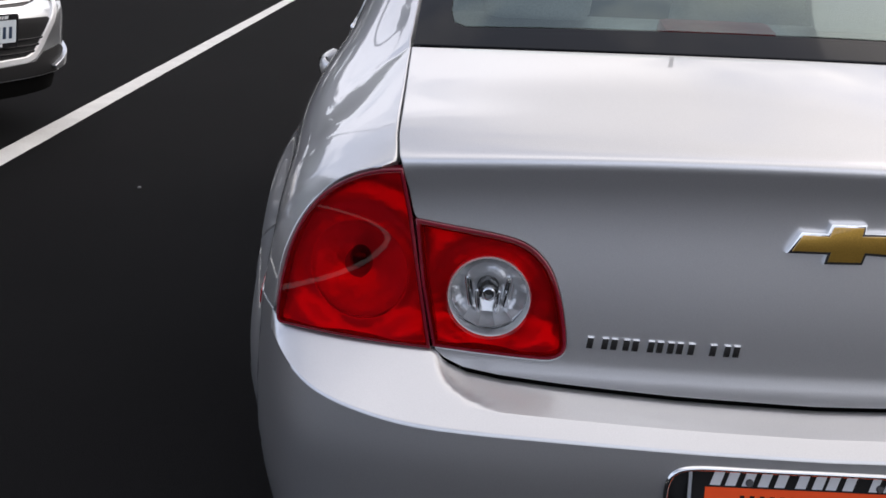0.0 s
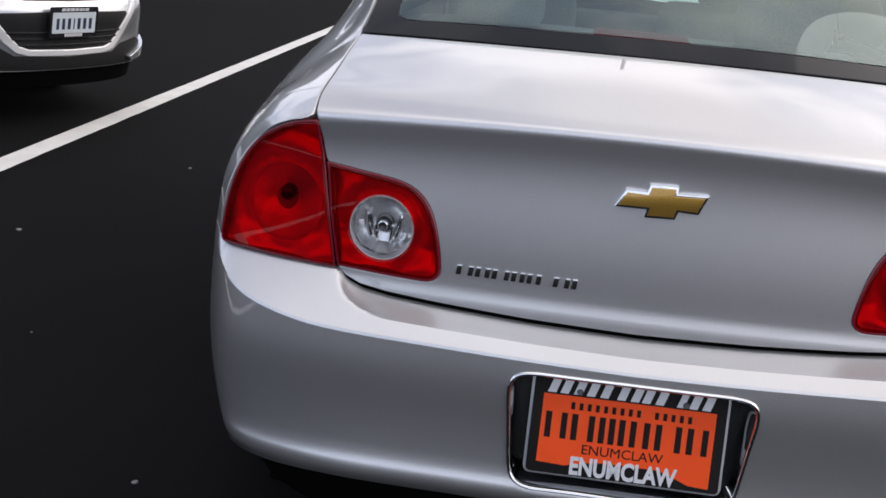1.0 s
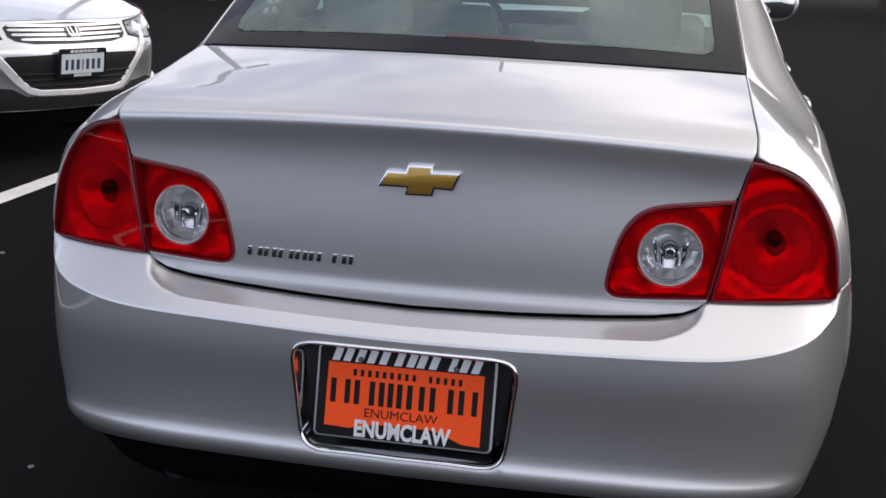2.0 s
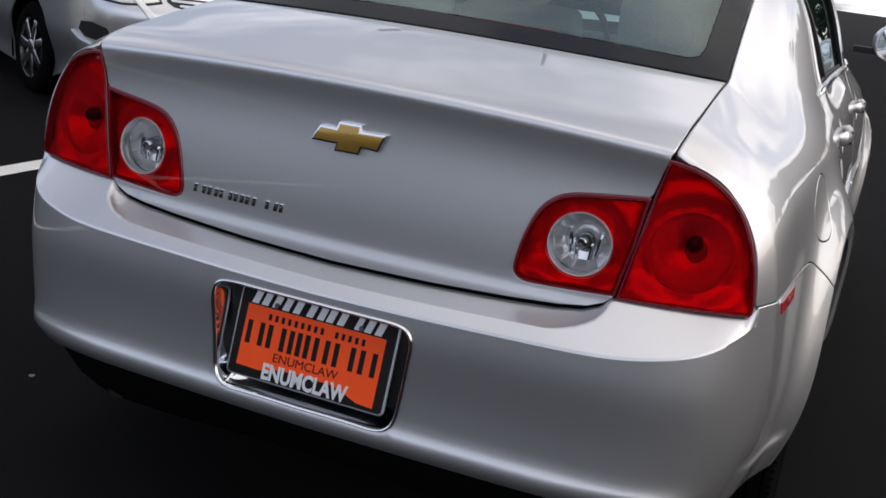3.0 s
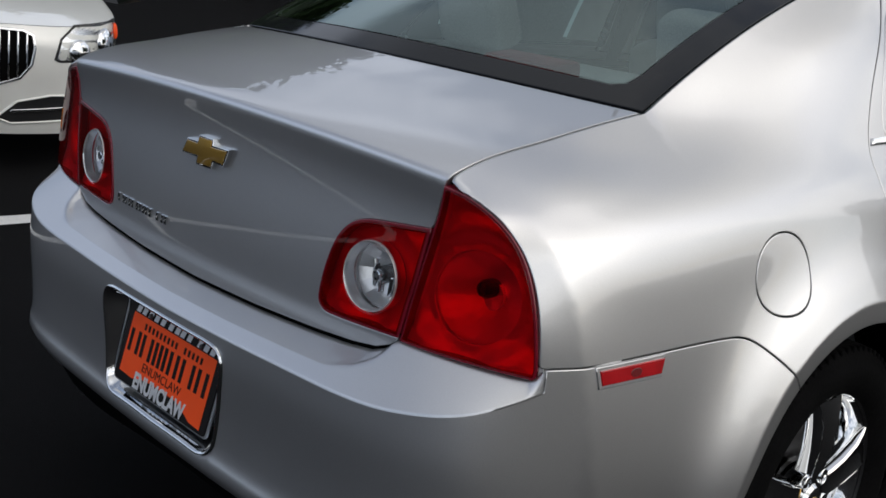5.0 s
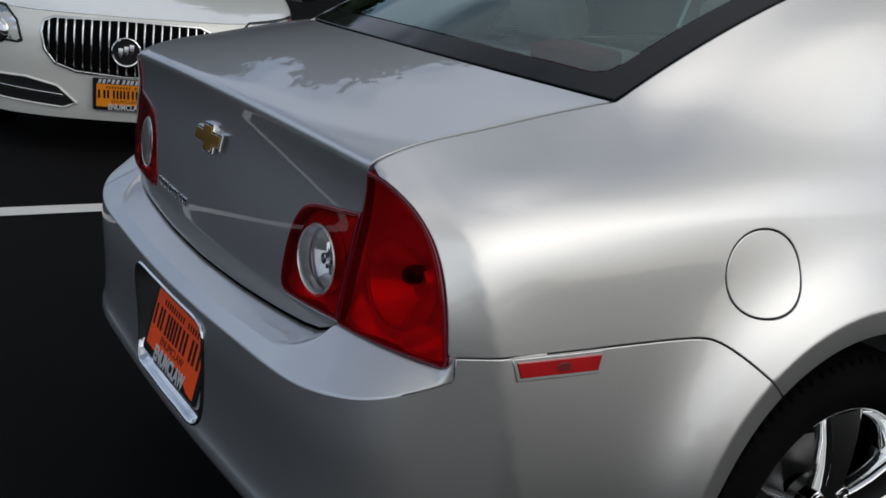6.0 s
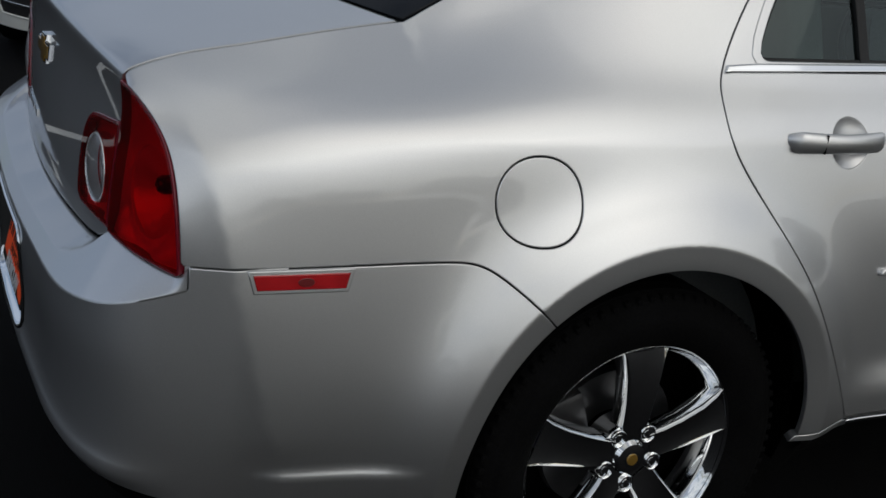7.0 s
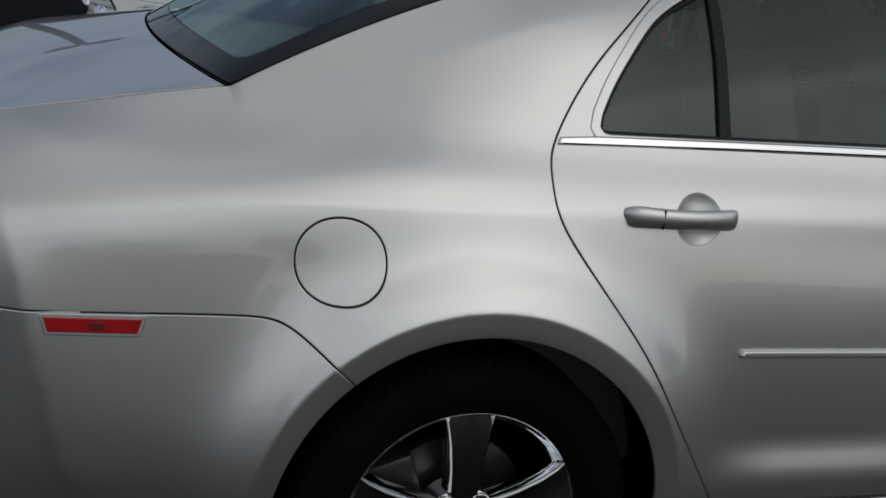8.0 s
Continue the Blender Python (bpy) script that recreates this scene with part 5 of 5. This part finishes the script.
# ---- other parked cars ----
def parked(name, label, place, heading, half, paint, hood_z, nose, wheel_r, group, ride=0.0, low=0.20, size=1.0, axle=0.93):
    """A parked car in its own frame: nose at the origin, facing -y. Returns the thing and its front surface."""
    ob = thing(name, label, "car", (*place, 0), heading + 90, group)
    ob.matrix_basis = ob.matrix_basis @ Matrix.Scale(size, 4)
    top = min(ride + 0.055, 0.0)
    kz, ky = nose
    k = half / 0.85
    pa = [0.0, 0.20, 0.38, 0.60, 0.80, 0.98, 1.20, 1.55, 2.0]

    def front(a, z):
        a, z = np.asarray(a, float), np.asarray(z, float)
        sign, a = np.where(a < 0, -1.0, 1.0), np.abs(a)
        y0 = spline(kz, ky, z)
        tuck = 0.05 * smooth(0.45, 0.18, z) + 0.10 * smooth(hood_z - 0.12, hood_z + 0.25, z) ** 2
        one = np.ones_like(z)
        px = np.stack([0 * one, 0.20 * k * one, 0.375 * k * one, 0.575 * k * one, 0.72 * k - 0.3 * tuck, 0.80 * k - 0.6 * tuck, 0.84 * k - tuck, half - tuck, half + 0.005 - tuck], 1)
        py = np.stack([y0, y0 + 0.012, y0 + 0.045, y0 + 0.125, y0 * 0.8 + 0.245, y0 * 0.4 + 0.385, 0.58 * one, 0.93 * one, 1.38 * one], 1)
        w = basis(pa, np.minimum(a, 2.0))
        x, y = (w * px).sum(1), (w * py).sum(1)
        far = a > 2.0
        x = np.where(far, half + 0.005 - tuck - 0.012 * smooth(3.6, 5.0, a) * 3, x)
        y = np.where(far, a - 0.62, y)
        return np.stack([sign * x, y, z + ride], 1)

    hz = wheel_r + 0.01 - ride
    ar = wheel_r + 0.055
    for m in (False, True):
        outline = [(0.995, low + 0.01)] + [(0.62 + p[0], p[1]) for p in arc(axle, hz, ar, 205, -25, 26)] + [(4.5, low + 0.01), (4.9, 0.35), (4.9, hood_z + 0.05), (3.0, hood_z + 0.14), (1.95, hood_z + 0.13), (1.5, hood_z + 0.09), (1.0, hood_z + 0.03)]
        sheet("body_side", np.array(outline), front, paint, ob, step=0.05, gap=0.0015, mirror=m)
    sheet("front_bumper", mirrored([(0, low), (0.6, low), (0.995, low + 0.01), (1.0, hood_z + 0.03), (0.8, hood_z + 0.01), (0.5, hood_z), (0, hood_z)]), front, paint, ob, step=0.035, gap=0.0015)
    edge_a = np.linspace(-1.95, 1.95, 41)
    edge_z = np.interp(np.abs(edge_a), [0, 0.5, 0.8, 1.0, 1.5, 1.95], [hood_z, hood_z, hood_z + 0.01, hood_z + 0.03, hood_z + 0.09, hood_z + 0.13])
    rim = front(edge_a, edge_z)
    back = np.stack([rim[:, 0] * 0.90, 1.42 - 0.22 * (rim[:, 0] / half) ** 2, 0 * edge_a + hood_z + ride + 0.20 - 0.05 * (rim[:, 0] / half) ** 2], 1)
    rows = []
    for t in np.linspace(0, 1, 14):
        p = rim * (1 - t) + back * t
        p[:, 2] += 0.14 * t * (1 - t) * (1 - 0.5 * (rim[:, 0] / half) ** 2)
        rows.append([tuple(q) for q in p])
    grid("bonnet", rows, paint, ob)
    # cabin: windscreen, roof and rear glass as one dark shell with a painted roof panel
    rows = []
    for y, w, z in ((1.20, 0.80, hood_z + ride + 0.13), (1.9, 0.70, 1.32 + top), (2.2, 0.64, 1.44 + top), (3.0, 0.64, 1.46 + top), (3.6, 0.66, 1.36 + top), (4.1, 0.74, hood_z + ride + 0.12)):
        rows.append([(i * half * w / 0.85 * 1.16, y, z - 0.06 * i**2) for i in np.linspace(-1, 1, 13)] )
    for r in rows:
        lo = hood_z + ride + 0.10
        r.insert(0, (r[0][0] * 1.14, r[0][1], lo))
        r.append((r[-1][0] * 1.14, r[-1][1], lo))
    grid("cabin_glass", rows, FRIT, ob, "dark tinted cabin glass")
    grid("roof", [[(x * 0.98, y, z + 0.012) for x, y, z in r[2:-2]] for r in rows[2:4]], paint, ob)
    rows = []
    for z, d in ((hood_z + ride + 0.10, 0.0), (0.6 + top, 0.05), (0.3 + top, 0.03)):
        rows.append([(i * half * 0.97, 4.28 + d + 0.10 * (1 - i**2), z) for i in np.linspace(-1, 1, 11)])
    grid("tail", rows, paint, ob)
    bm = bmesh.new()
    block(bm, (half * 1.5, 3.9, 0.05), (0, 2.3, 0.29 + ride), bevel=0.01)
    part("underbody", bm, GAP, ob)
    bm = bmesh.new()
    block(bm, (half * 1.9, 3.3, 0.06), (0, 2.7, hood_z + ride + 0.08), bevel=0.01)
    part("deck", bm, DARKTRIM, ob)
    for yy in (axle, 3.5):
        for sx in (-1, 1):
            w = new("wheel")
            w.parent = ob
            w.matrix_basis = pose(sx * (half - 0.025), yy, wheel_r, 0, 0, 0 if sx > 0 else 180)
            R, r0 = wheel_r, wheel_r * 0.68
            lathe("tyre", [(-0.17, r0), (-0.185, R * 0.85), (-0.165, R * 0.97), (-0.14, R), (-0.03, R), (-0.008, R * 0.975), (0.008, R * 0.88), (0.006, r0 * 1.06), (-0.006, r0)], RUBBER, w, 40, "x")
            lathe("rim", [(-0.004, r0), (0.002, r0), (0.0, r0 * 0.95), (-0.03, r0 * 0.9), (-0.10, r0 * 0.86), (-0.11, 0.0)], GLOSSBLACK, w, 40, "x")
            for q in range(7):
                a = 2 * math.pi * q / 7 + 0.3
                bm = bmesh.new()
                block(bm, (0.022, r0 * 0.80, r0 * 0.26), (-0.010, math.cos(a) * r0 * 0.55, math.sin(a) * r0 * 0.55), (math.degrees(a), 0, 0), 0.006)
                part("spoke", bm, CHROME_SOFT, w)
            lathe("hub", [(-0.03, r0 * 0.26), (0.002, r0 * 0.25), (0.006, r0 * 0.15), (0.007, 0.0)], CHROME_SOFT, w, 20, "x")
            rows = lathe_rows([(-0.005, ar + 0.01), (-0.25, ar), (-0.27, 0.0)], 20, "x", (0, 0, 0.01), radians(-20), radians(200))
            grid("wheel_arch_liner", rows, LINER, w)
    return ob, front


def headlamp(ob, front, outline, m, bulbs):
    lamp = sheet("headlamp", np.array(outline), front, CLEARLENS, ob, "clear headlamp with chrome reflectors", step=0.04, lift=0.006, gap=0.0, lip=0.0, mirror=m)
    lamp.visible_shadow = False
    sheet("lamp_housing", np.array(outline), front, CHROME_SOFT, lamp, step=0.04, lift=-0.0, gap=0.004, lip=0.01, mirror=m)
    sheet("lamp_edge", np.array(outline), front, BLACK, lamp, holes=[inset(resample(np.array(outline), 0.02), 0.006)], step=0.03, lift=0.004, gap=-0.003, lip=0.01, edge=0.001, mirror=m)
    for (a, z, r, mat) in bulbs:
        p = front(np.array([a]), np.array([z]))[0]
        n = surface_normals(front, np.array([[a, z]]), 1)[0]
        q = Vector((-p[0] if m else p[0], p[1], p[2]))
        d = Vector((-n[0] if m else n[0], n[1], n[2]))
        bm = bmesh.new()
        bmesh.ops.create_uvsphere(bm, u_segments=16, v_segments=10, radius=r)
        bmesh.ops.transform(bm, matrix=Matrix.Translation(q + d * 0.002) @ d.to_track_quat("Z", "Y").to_matrix().to_4x4() @ Matrix.Diagonal((1, 1, 0.3, 1)), verts=bm.verts)
        part("lamp_bowl", bm, mat, lamp)


def on_front(front, a, z, lift):
    p, n = front(np.array([a]), np.array([z]))[0], Vector(surface_normals(front, np.array([[a, z]]), 1)[0])
    if n.y > 0:
        n = -n
    right = Vector((0, 0, 1)).cross(n).normalized()
    up = n.cross(right)
    mm = Matrix((right, up, n)).transposed().to_4x4()
    mm.translation = Vector(p) + n * lift
    return mm


# silver hatchback with a chrome-trimmed nose
hb, hf = parked("hatchback", "pale silver hatchback with a chrome-edged nose parked on asphalt", (-2.918, 4.37), -27.5, 0.845, SILVER2, 0.785, ([0.15, 0.24, 0.34, 0.45, 0.56, 0.63, 0.71, 0.80, 1.0], [0.10, 0.06, 0.035, 0.03, 0.012, 0.022, 0.085, 0.155, 0.30]), 0.30, "cars parked across the line", 0.055, 0.265, 1.0, 1.2)
sheet("grille", mirrored([(0, 0.652), (0.27, 0.656), (0.375, 0.672), (0.408, 0.695), (0.412, 0.745), (0.38, 0.762), (0, 0.772)]), hf, GLOSSBLACK, hb, "black grille with chrome slats", step=0.03, lift=0.004, gap=0)
for z0, w0 in ((0.672, 0.335), (0.698, 0.378), (0.724, 0.388), (0.748, 0.382)):
    sheet("grille_slat", mirrored([(0, z0 - 0.0090), (w0, z0 - 0.002), (w0 + 0.01, z0 + 0.006), (w0 - 0.01, z0 + 0.0125), (0, z0 + 0.0090)]), hf, CHROME_SOFT, hb, step=0.03, lift=0.011, gap=0, edge=0.002)
bm = bmesh.new()
plate_shape(bm, rounded(0.088, 0.078, 0.014), 0.014, on_front(hf, 0, 0.712, 0.014), 0.004)
part("nose_badge", bm, CHROME, hb, "plain chrome badge")
bm = bmesh.new()
plate_shape(bm, rounded(0.066, 0.056, 0.010), 0.003, on_front(hf, 0, 0.712, 0.027), 0.001)
part("badge_field", bm, GLOSSBLACK, hb)
for side in (-1, 1):
    bm = bmesh.new()
    plate_shape(bm, [(side * 0.026, 0.026), (side * 0.014, 0.026), (side * 0.007, -0.026), (side * 0.019, -0.026)][::side], 0.003, on_front(hf, 0, 0.712, 0.0295), 0.001)
    part("badge_bar", bm, CHROME, hb)
sheet("lower_intake", mirrored([(0, 0.365), (0.26, 0.372), (0.33, 0.40), (0.475, 0.575), (0.45, 0.588), (0, 0.60)]), hf, BLACK, hb, "black lower intake", step=0.03, lift=0.003, gap=0)
for z0 in (0.41, 0.445, 0.48):
    w0 = 0.33 + (z0 - 0.40) * 0.8
    sheet("intake_rib", mirrored([(0, z0 - 0.006), (w0, z0 - 0.002), (w0, z0 + 0.008), (0, z0 + 0.006)]), hf, GLOSSBLACK, hb, step=0.04, lift=0.012, gap=0)
# added black sheet hides the wheels and stands for the shade under the nose
sheet("nose_shade_sheet", mirrored([(0, 0.15), (0.70, 0.15), (0.96, 0.18), (0.96, 0.285), (0, 0.285)]), hf, GAP, hb, "black sheet standing for the shade under the nose", step=0.05, lift=-0.025, gap=0)
sheet("lower_valance", mirrored([(0, 0.272), (0.60, 0.272), (0.86, 0.285), (0.86, 0.36), (0.62, 0.42), (0.42, 0.40), (0.34, 0.355), (0, 0.342)]), hf, BLACK, hb, "black lower valance", step=0.03, lift=0.004, gap=0)
sheet("nose_trim", mirrored([(0, 0.348), (0.26, 0.354), (0.335, 0.372), (0.40, 0.425), (0.535, 0.575), (0.60, 0.66), (0.645, 0.735), (0.600, 0.74), (0.555, 0.67), (0.485, 0.59), (0.358, 0.45), (0.31, 0.407), (0.255, 0.390), (0, 0.384)]), hf, TRIM, hb, "bright chrome trim round the intake", step=0.02, lift=0.014, gap=0, lip=0.016, edge=0.006)
for m in (False, True):
    sheet("fog_recess", np.array([(0.74, 0.425), (0.80, 0.41), (0.98, 0.43), (1.05, 0.47), (1.03, 0.52), (0.92, 0.525), (0.80, 0.50)]), hf, BLACK, hb, "black fog lamp recess", step=0.03, lift=0.002, gap=0, mirror=m)
    sheet("corner_blade", np.array([(0.50, 0.315), (0.56, 0.33), (0.80, 0.375), (1.00, 0.415), (1.10, 0.46), (1.10, 0.40), (1.0, 0.335), (0.80, 0.30), (0.55, 0.29)]), hf, SILVER2, hb, "silver lower corner blade", step=0.03, lift=0.028, gap=0, lip=0.03, edge=0.006, mirror=m)
    headlamp(hb, hf, [(0.445, 0.685), (0.55, 0.665), (0.70, 0.655), (0.95, 0.675), (1.25, 0.79), (1.45, 0.875), (1.2, 0.85), (0.95, 0.81), (0.70, 0.785), (0.46, 0.765)], m, [(0.58, 0.725, 0.045, CHROME), (0.80, 0.735, 0.06, CHROME), (1.08, 0.775, 0.045, ORANGE)])
pl = new("licence_plate")
pl.parent = hb
tagged(pl, "pale blue and white plate in a black frame")
pl.matrix_basis = on_front(hf, 0, 0.545, 0.020)
bm = bmesh.new()
plate_shape(bm, rounded(0.325, 0.175, 0.01), 0.008, Matrix(), 0.002)
part("plate_frame", bm, GLOSSBLACK, pl)
bm = bmesh.new()
plate_shape(bm, rounded(0.292, 0.118, 0.006), 0.0015, pose(0, -0.002, 0.0075))
part("plate_card", bm, PLATEWHITE, pl)
bars(pl, pose(0, -0.008, 0.0092), (0.019, 0.019, 0.020, 0.008, 0.020, 0.020, 0.020), 0.062, 0.019, PLATEBLUE)
bars(pl, pose(0, 0.072, 0.0085), (0.024, 0.024, 0.028, 0.022, 0.02, 0.01, 0.024), 0.016, 0.005, SILVERINK, 0.005)
bars(pl, pose(0, -0.072, 0.0085), (0.012, 0.012, 0.012, 0.014, 0.012, 0.01, 0.012, 0.014), 0.018, 0.003, SILVERINK)

# cream sedan with a waterfall grille
cs, cf = parked("cream_sedan", "cream sedan with an upright chrome bar grille parked on asphalt", (-3.769, 1.044), -20, 0.90, CREAM, 0.80, ([0.15, 0.24, 0.34, 0.45, 0.55, 0.65, 0.74, 0.82, 1.0], [0.09, 0.05, 0.03, 0.015, 0.0, 0.0, 0.015, 0.06, 0.20]), 0.325, "cars parked across the line", -0.052, 0.245)
gr = mirrored([(0, 0.495), (0.24, 0.51), (0.342, 0.545), (0.393, 0.61), (0.407, 0.69), (0.398, 0.745), (0.352, 0.765), (0, 0.775)])
grille = sheet("grille", gr, cf, GAP, cs, "black grille with thin upright chrome bars", step=0.03, lift=0.002, gap=0)
sheet("grille_frame", inset(resample(gr, 0.02), -0.014), cf, CHROME_SOFT, grille, "slim chrome grille frame", holes=[gr], step=0.03, lift=0.008, gap=0, edge=0.004)
for i in range(-9, 10):
    x0 = i * 0.0415
    lo = np.interp(abs(x0), [0, 0.24, 0.342, 0.393], [0.497, 0.513, 0.548, 0.615])
    hi = np.interp(abs(x0), [0, 0.352, 0.398], [0.772, 0.762, 0.742])
    sheet("grille_bar", np.array([(x0 - 0.0042, lo), (x0 + 0.0042, lo), (x0 + 0.0042, hi), (x0 - 0.0042, hi)]), cf, CHROME, grille, step=0.05, lift=0.014, gap=0, edge=0.003)
mm = on_front(cf, 0, 0.625, 0.018)
bm = bmesh.new()
tube(bm, [mm @ Vector((0.071 * math.cos(a), 0.071 * math.sin(a), 0.006)) for a in np.linspace(0, 2 * math.pi, 41)], 0.0065, 8, False)
part("emblem_ring", bm, CHROME, cs, "round chrome emblem ring")
bm = bmesh.new()
plate_shape(bm, [(0.067 * math.cos(a), 0.067 * math.sin(a)) for a in np.linspace(0, 2 * math.pi, 32, endpoint=False)], 0.004, mm)
part("emblem_disc", bm, GLOSSBLACK, cs)
for dx, dy in ((-0.028, -0.008), (0.0, 0.002), (0.028, 0.012)):
    bm = bmesh.new()
    plate_shape(bm, [(dx - 0.012, dy + 0.028), (dx + 0.012, dy + 0.028), (dx + 0.010, dy - 0.012), (dx, dy - 0.03), (dx - 0.010, dy - 0.012)], 0.004, mm @ pose(0, 0, 0.004), 0.001)
    part("emblem_shape", bm, CHROME_SOFT, cs)
for m in (False, True):
    fo = [(0.25, 0.335), (0.31, 0.310), (0.72, 0.332), (0.74, 0.375), (0.72, 0.445), (0.50, 0.447), (0.34, 0.415)]
    sheet("bumper_opening", np.array(fo), cf, BLACK, cs, "black bumper opening", step=0.03, lift=0.002, gap=0, mirror=m)
    sheet("opening_lip", inset(resample(np.array(fo), 0.02), -0.010), cf, CREAM, cs, holes=[np.array(fo)], step=0.03, lift=0.010, gap=0, edge=0.006, mirror=m)
    sheet("opening_bar", np.array([(0.30, 0.362), (0.71, 0.388), (0.71, 0.402), (0.31, 0.378)]), cf, CHROME, cs, "thin chrome strip", step=0.03, lift=0.014, gap=0, edge=0.003, mirror=m)
    p = cf(np.array([0.80]), np.array([0.392]))[0]
    n = surface_normals(cf, np.array([[0.80, 0.392]]), 1)[0]
    q, d = Vector((-p[0] if m else p[0], p[1], p[2])), Vector((-n[0] if m else n[0], n[1], n[2]))
    bm = bmesh.new()
    bmesh.ops.create_uvsphere(bm, u_segments=20, v_segments=10, radius=0.045)
    bmesh.ops.transform(bm, matrix=Matrix.Translation(q) @ d.to_track_quat("Z", "Y").to_matrix().to_4x4() @ Matrix.Diagonal((1, 1, 0.25, 1)), verts=bm.verts)
    part("fog_lamp", bm, GLOSSBLACK, cs, "round dark fog lamp")
    bm = bmesh.new()
    tq = d.to_track_quat("Z", "Y").to_matrix().to_4x4()
    tube(bm, [Matrix.Translation(q) @ tq @ Vector((0.052 * math.cos(a), 0.052 * math.sin(a), 0.004)) for a in np.linspace(0, 2 * math.pi, 25)], 0.010, 8, False)
    part("fog_ring", bm, CREAM, cs)
    headlamp(cs, cf, [(0.515, 0.637), (0.54, 0.625), (0.80, 0.632), (0.97, 0.652), (1.12, 0.69), (1.22, 0.745), (1.24, 0.835), (1.05, 0.838), (0.80, 0.822), (0.62, 0.808), (0.545, 0.74)], m, [(0.655, 0.675, 0.066, CHROME), (0.86, 0.72, 0.080, CHROME), (1.05, 0.775, 0.045, ORANGE)])
dealer_plate(on_front(cf, 0, 0.395, 0.012), AMBERCARD, cs)


# ---- trees and lamp posts round the lot ----
def leafy_tree(name, height, spread, seed):
    rnd = random.Random(seed)
    ob = thing(name, "leafy green tree at the edge of the car park", "tree", group="trees along the lot")
    bm = bmesh.new()
    tube(bm, [(0, 0, 0), (0.08, 0.03, height * 0.25), (0.02, 0.1, height * 0.55), (0.1, 0.05, height * 0.85)], [0.24, 0.19, 0.12, 0.03], 9)
    for i in range(7):
        a, z = i * 2.4, height * (0.28 + 0.07 * i)
        r = spread * (0.75 - 0.07 * i)
        tube(bm, [(0.04, 0.03, z), (r * 0.5 * math.cos(a), r * 0.5 * math.sin(a), z + 0.5), (r * math.cos(a), r * math.sin(a), z + 1.3)], [0.09, 0.06, 0.02], 6)
    part("trunk", bm, BARK, ob)
    verts, faces = [], []
    clumps = []
    for i in range(90):
        t = rnd.random() ** 0.8
        z = height * (0.26 + 0.72 * t)
        r = spread * (1.05 - 0.75 * t) * math.sqrt(rnd.random())
        a = rnd.uniform(0, 6.283)
        clumps.append((r * math.cos(a), r * math.sin(a), z, rnd.uniform(0.5, 1.1)))
    for cx, cy, cz, cr in clumps:
        for _ in range(110):
            d = Vector((rnd.gauss(0, 1), rnd.gauss(0, 1), rnd.gauss(0, 0.8))).normalized() * cr * rnd.uniform(0.5, 1.05)
            c = Vector((cx, cy, cz)) + d
            u = Vector((rnd.gauss(0, 1), rnd.gauss(0, 1), rnd.gauss(0, 1))).normalized()
            v = u.orthogonal().normalized()
            s = rnd.uniform(0.12, 0.26)
            n = len(verts)
            verts += [tuple(c + u * s), tuple(c + v * s * 0.5), tuple(c - u * s), tuple(c - v * s * 0.5)]
            faces.append((n, n + 1, n + 2, n + 3))
    mesh = bpy.data.meshes.new("crown")
    mesh.from_pydata(verts, [], faces)
    put("crown", mesh, LEAF, ob, "dense uneven green crown")
    return ob


kinds = [leafy_tree("tree", 9.4, 3.6, 3), leafy_tree("tree", 7.8, 3.2, 8)]
rnd = random.Random(21)
spots = []
# a belt along the lot's far side and a few farther ahead
# the last row, far to the right, is unseen, added to darken low reflections
for first, last, count, near, scale in ((-45, -68, 10, 28, 1.2), (-70, -77, 3, 28, 1.02), (-24, -43, 7, 27, 0.75), (-12, -21, 4, 29, 0.62), (8, 27, 7, 41, 1.15), (64, 126, 22, 80, 0.85)):
    for i in range(count):
        az = radians(first + (last - first) * i / (count - 1) + rnd.uniform(-1.5, 1.5))
        d = near + rnd.uniform(-3, 3) + 4 * (i % 2)
        spots.append((d * math.sin(az), d * math.cos(az), scale))
for i, (tx, ty, scale) in enumerate(spots):
    m = pose(tx, ty, 0, 0, 0, rnd.uniform(0, 360))
    if i < 2:
        kinds[i].matrix_basis = m
    else:
        copy_thing(kinds[i % 2], m @ Matrix.Scale(scale * rnd.uniform(0.85, 1.05), 4))


def lamp_post(x, y, h, turn):
    ob = thing("lamp_post", "tall dark bronze twin-head lamp post over the car park", "lamp post", (x, y, 0), turn, "lamp posts")
    bm = bmesh.new()
    tube(bm, [(0, 0, 0), (0, 0, h)], [0.20, 0.15], 12)
    part("pole", bm, BRONZE, ob)
    for s in (-1, 1):
        bm = bmesh.new()
        tube(bm, [(0, 0, h - 0.1), (s * 0.45, 0, h)], 0.07, 8)
        part("arm", bm, BRONZE, ob)
        bm = bmesh.new()
        block(bm, (0.95, 0.48, 0.18), (s * 0.75, 0, h + 0.02), (0, 0, 0), 0.04)
        part("lamp_head", bm, BRONZE, ob)


lamp_post(-14.6, 29.9, 16.4, 26)
lamp_post(-24.0, -1.5, 5.8, 50)
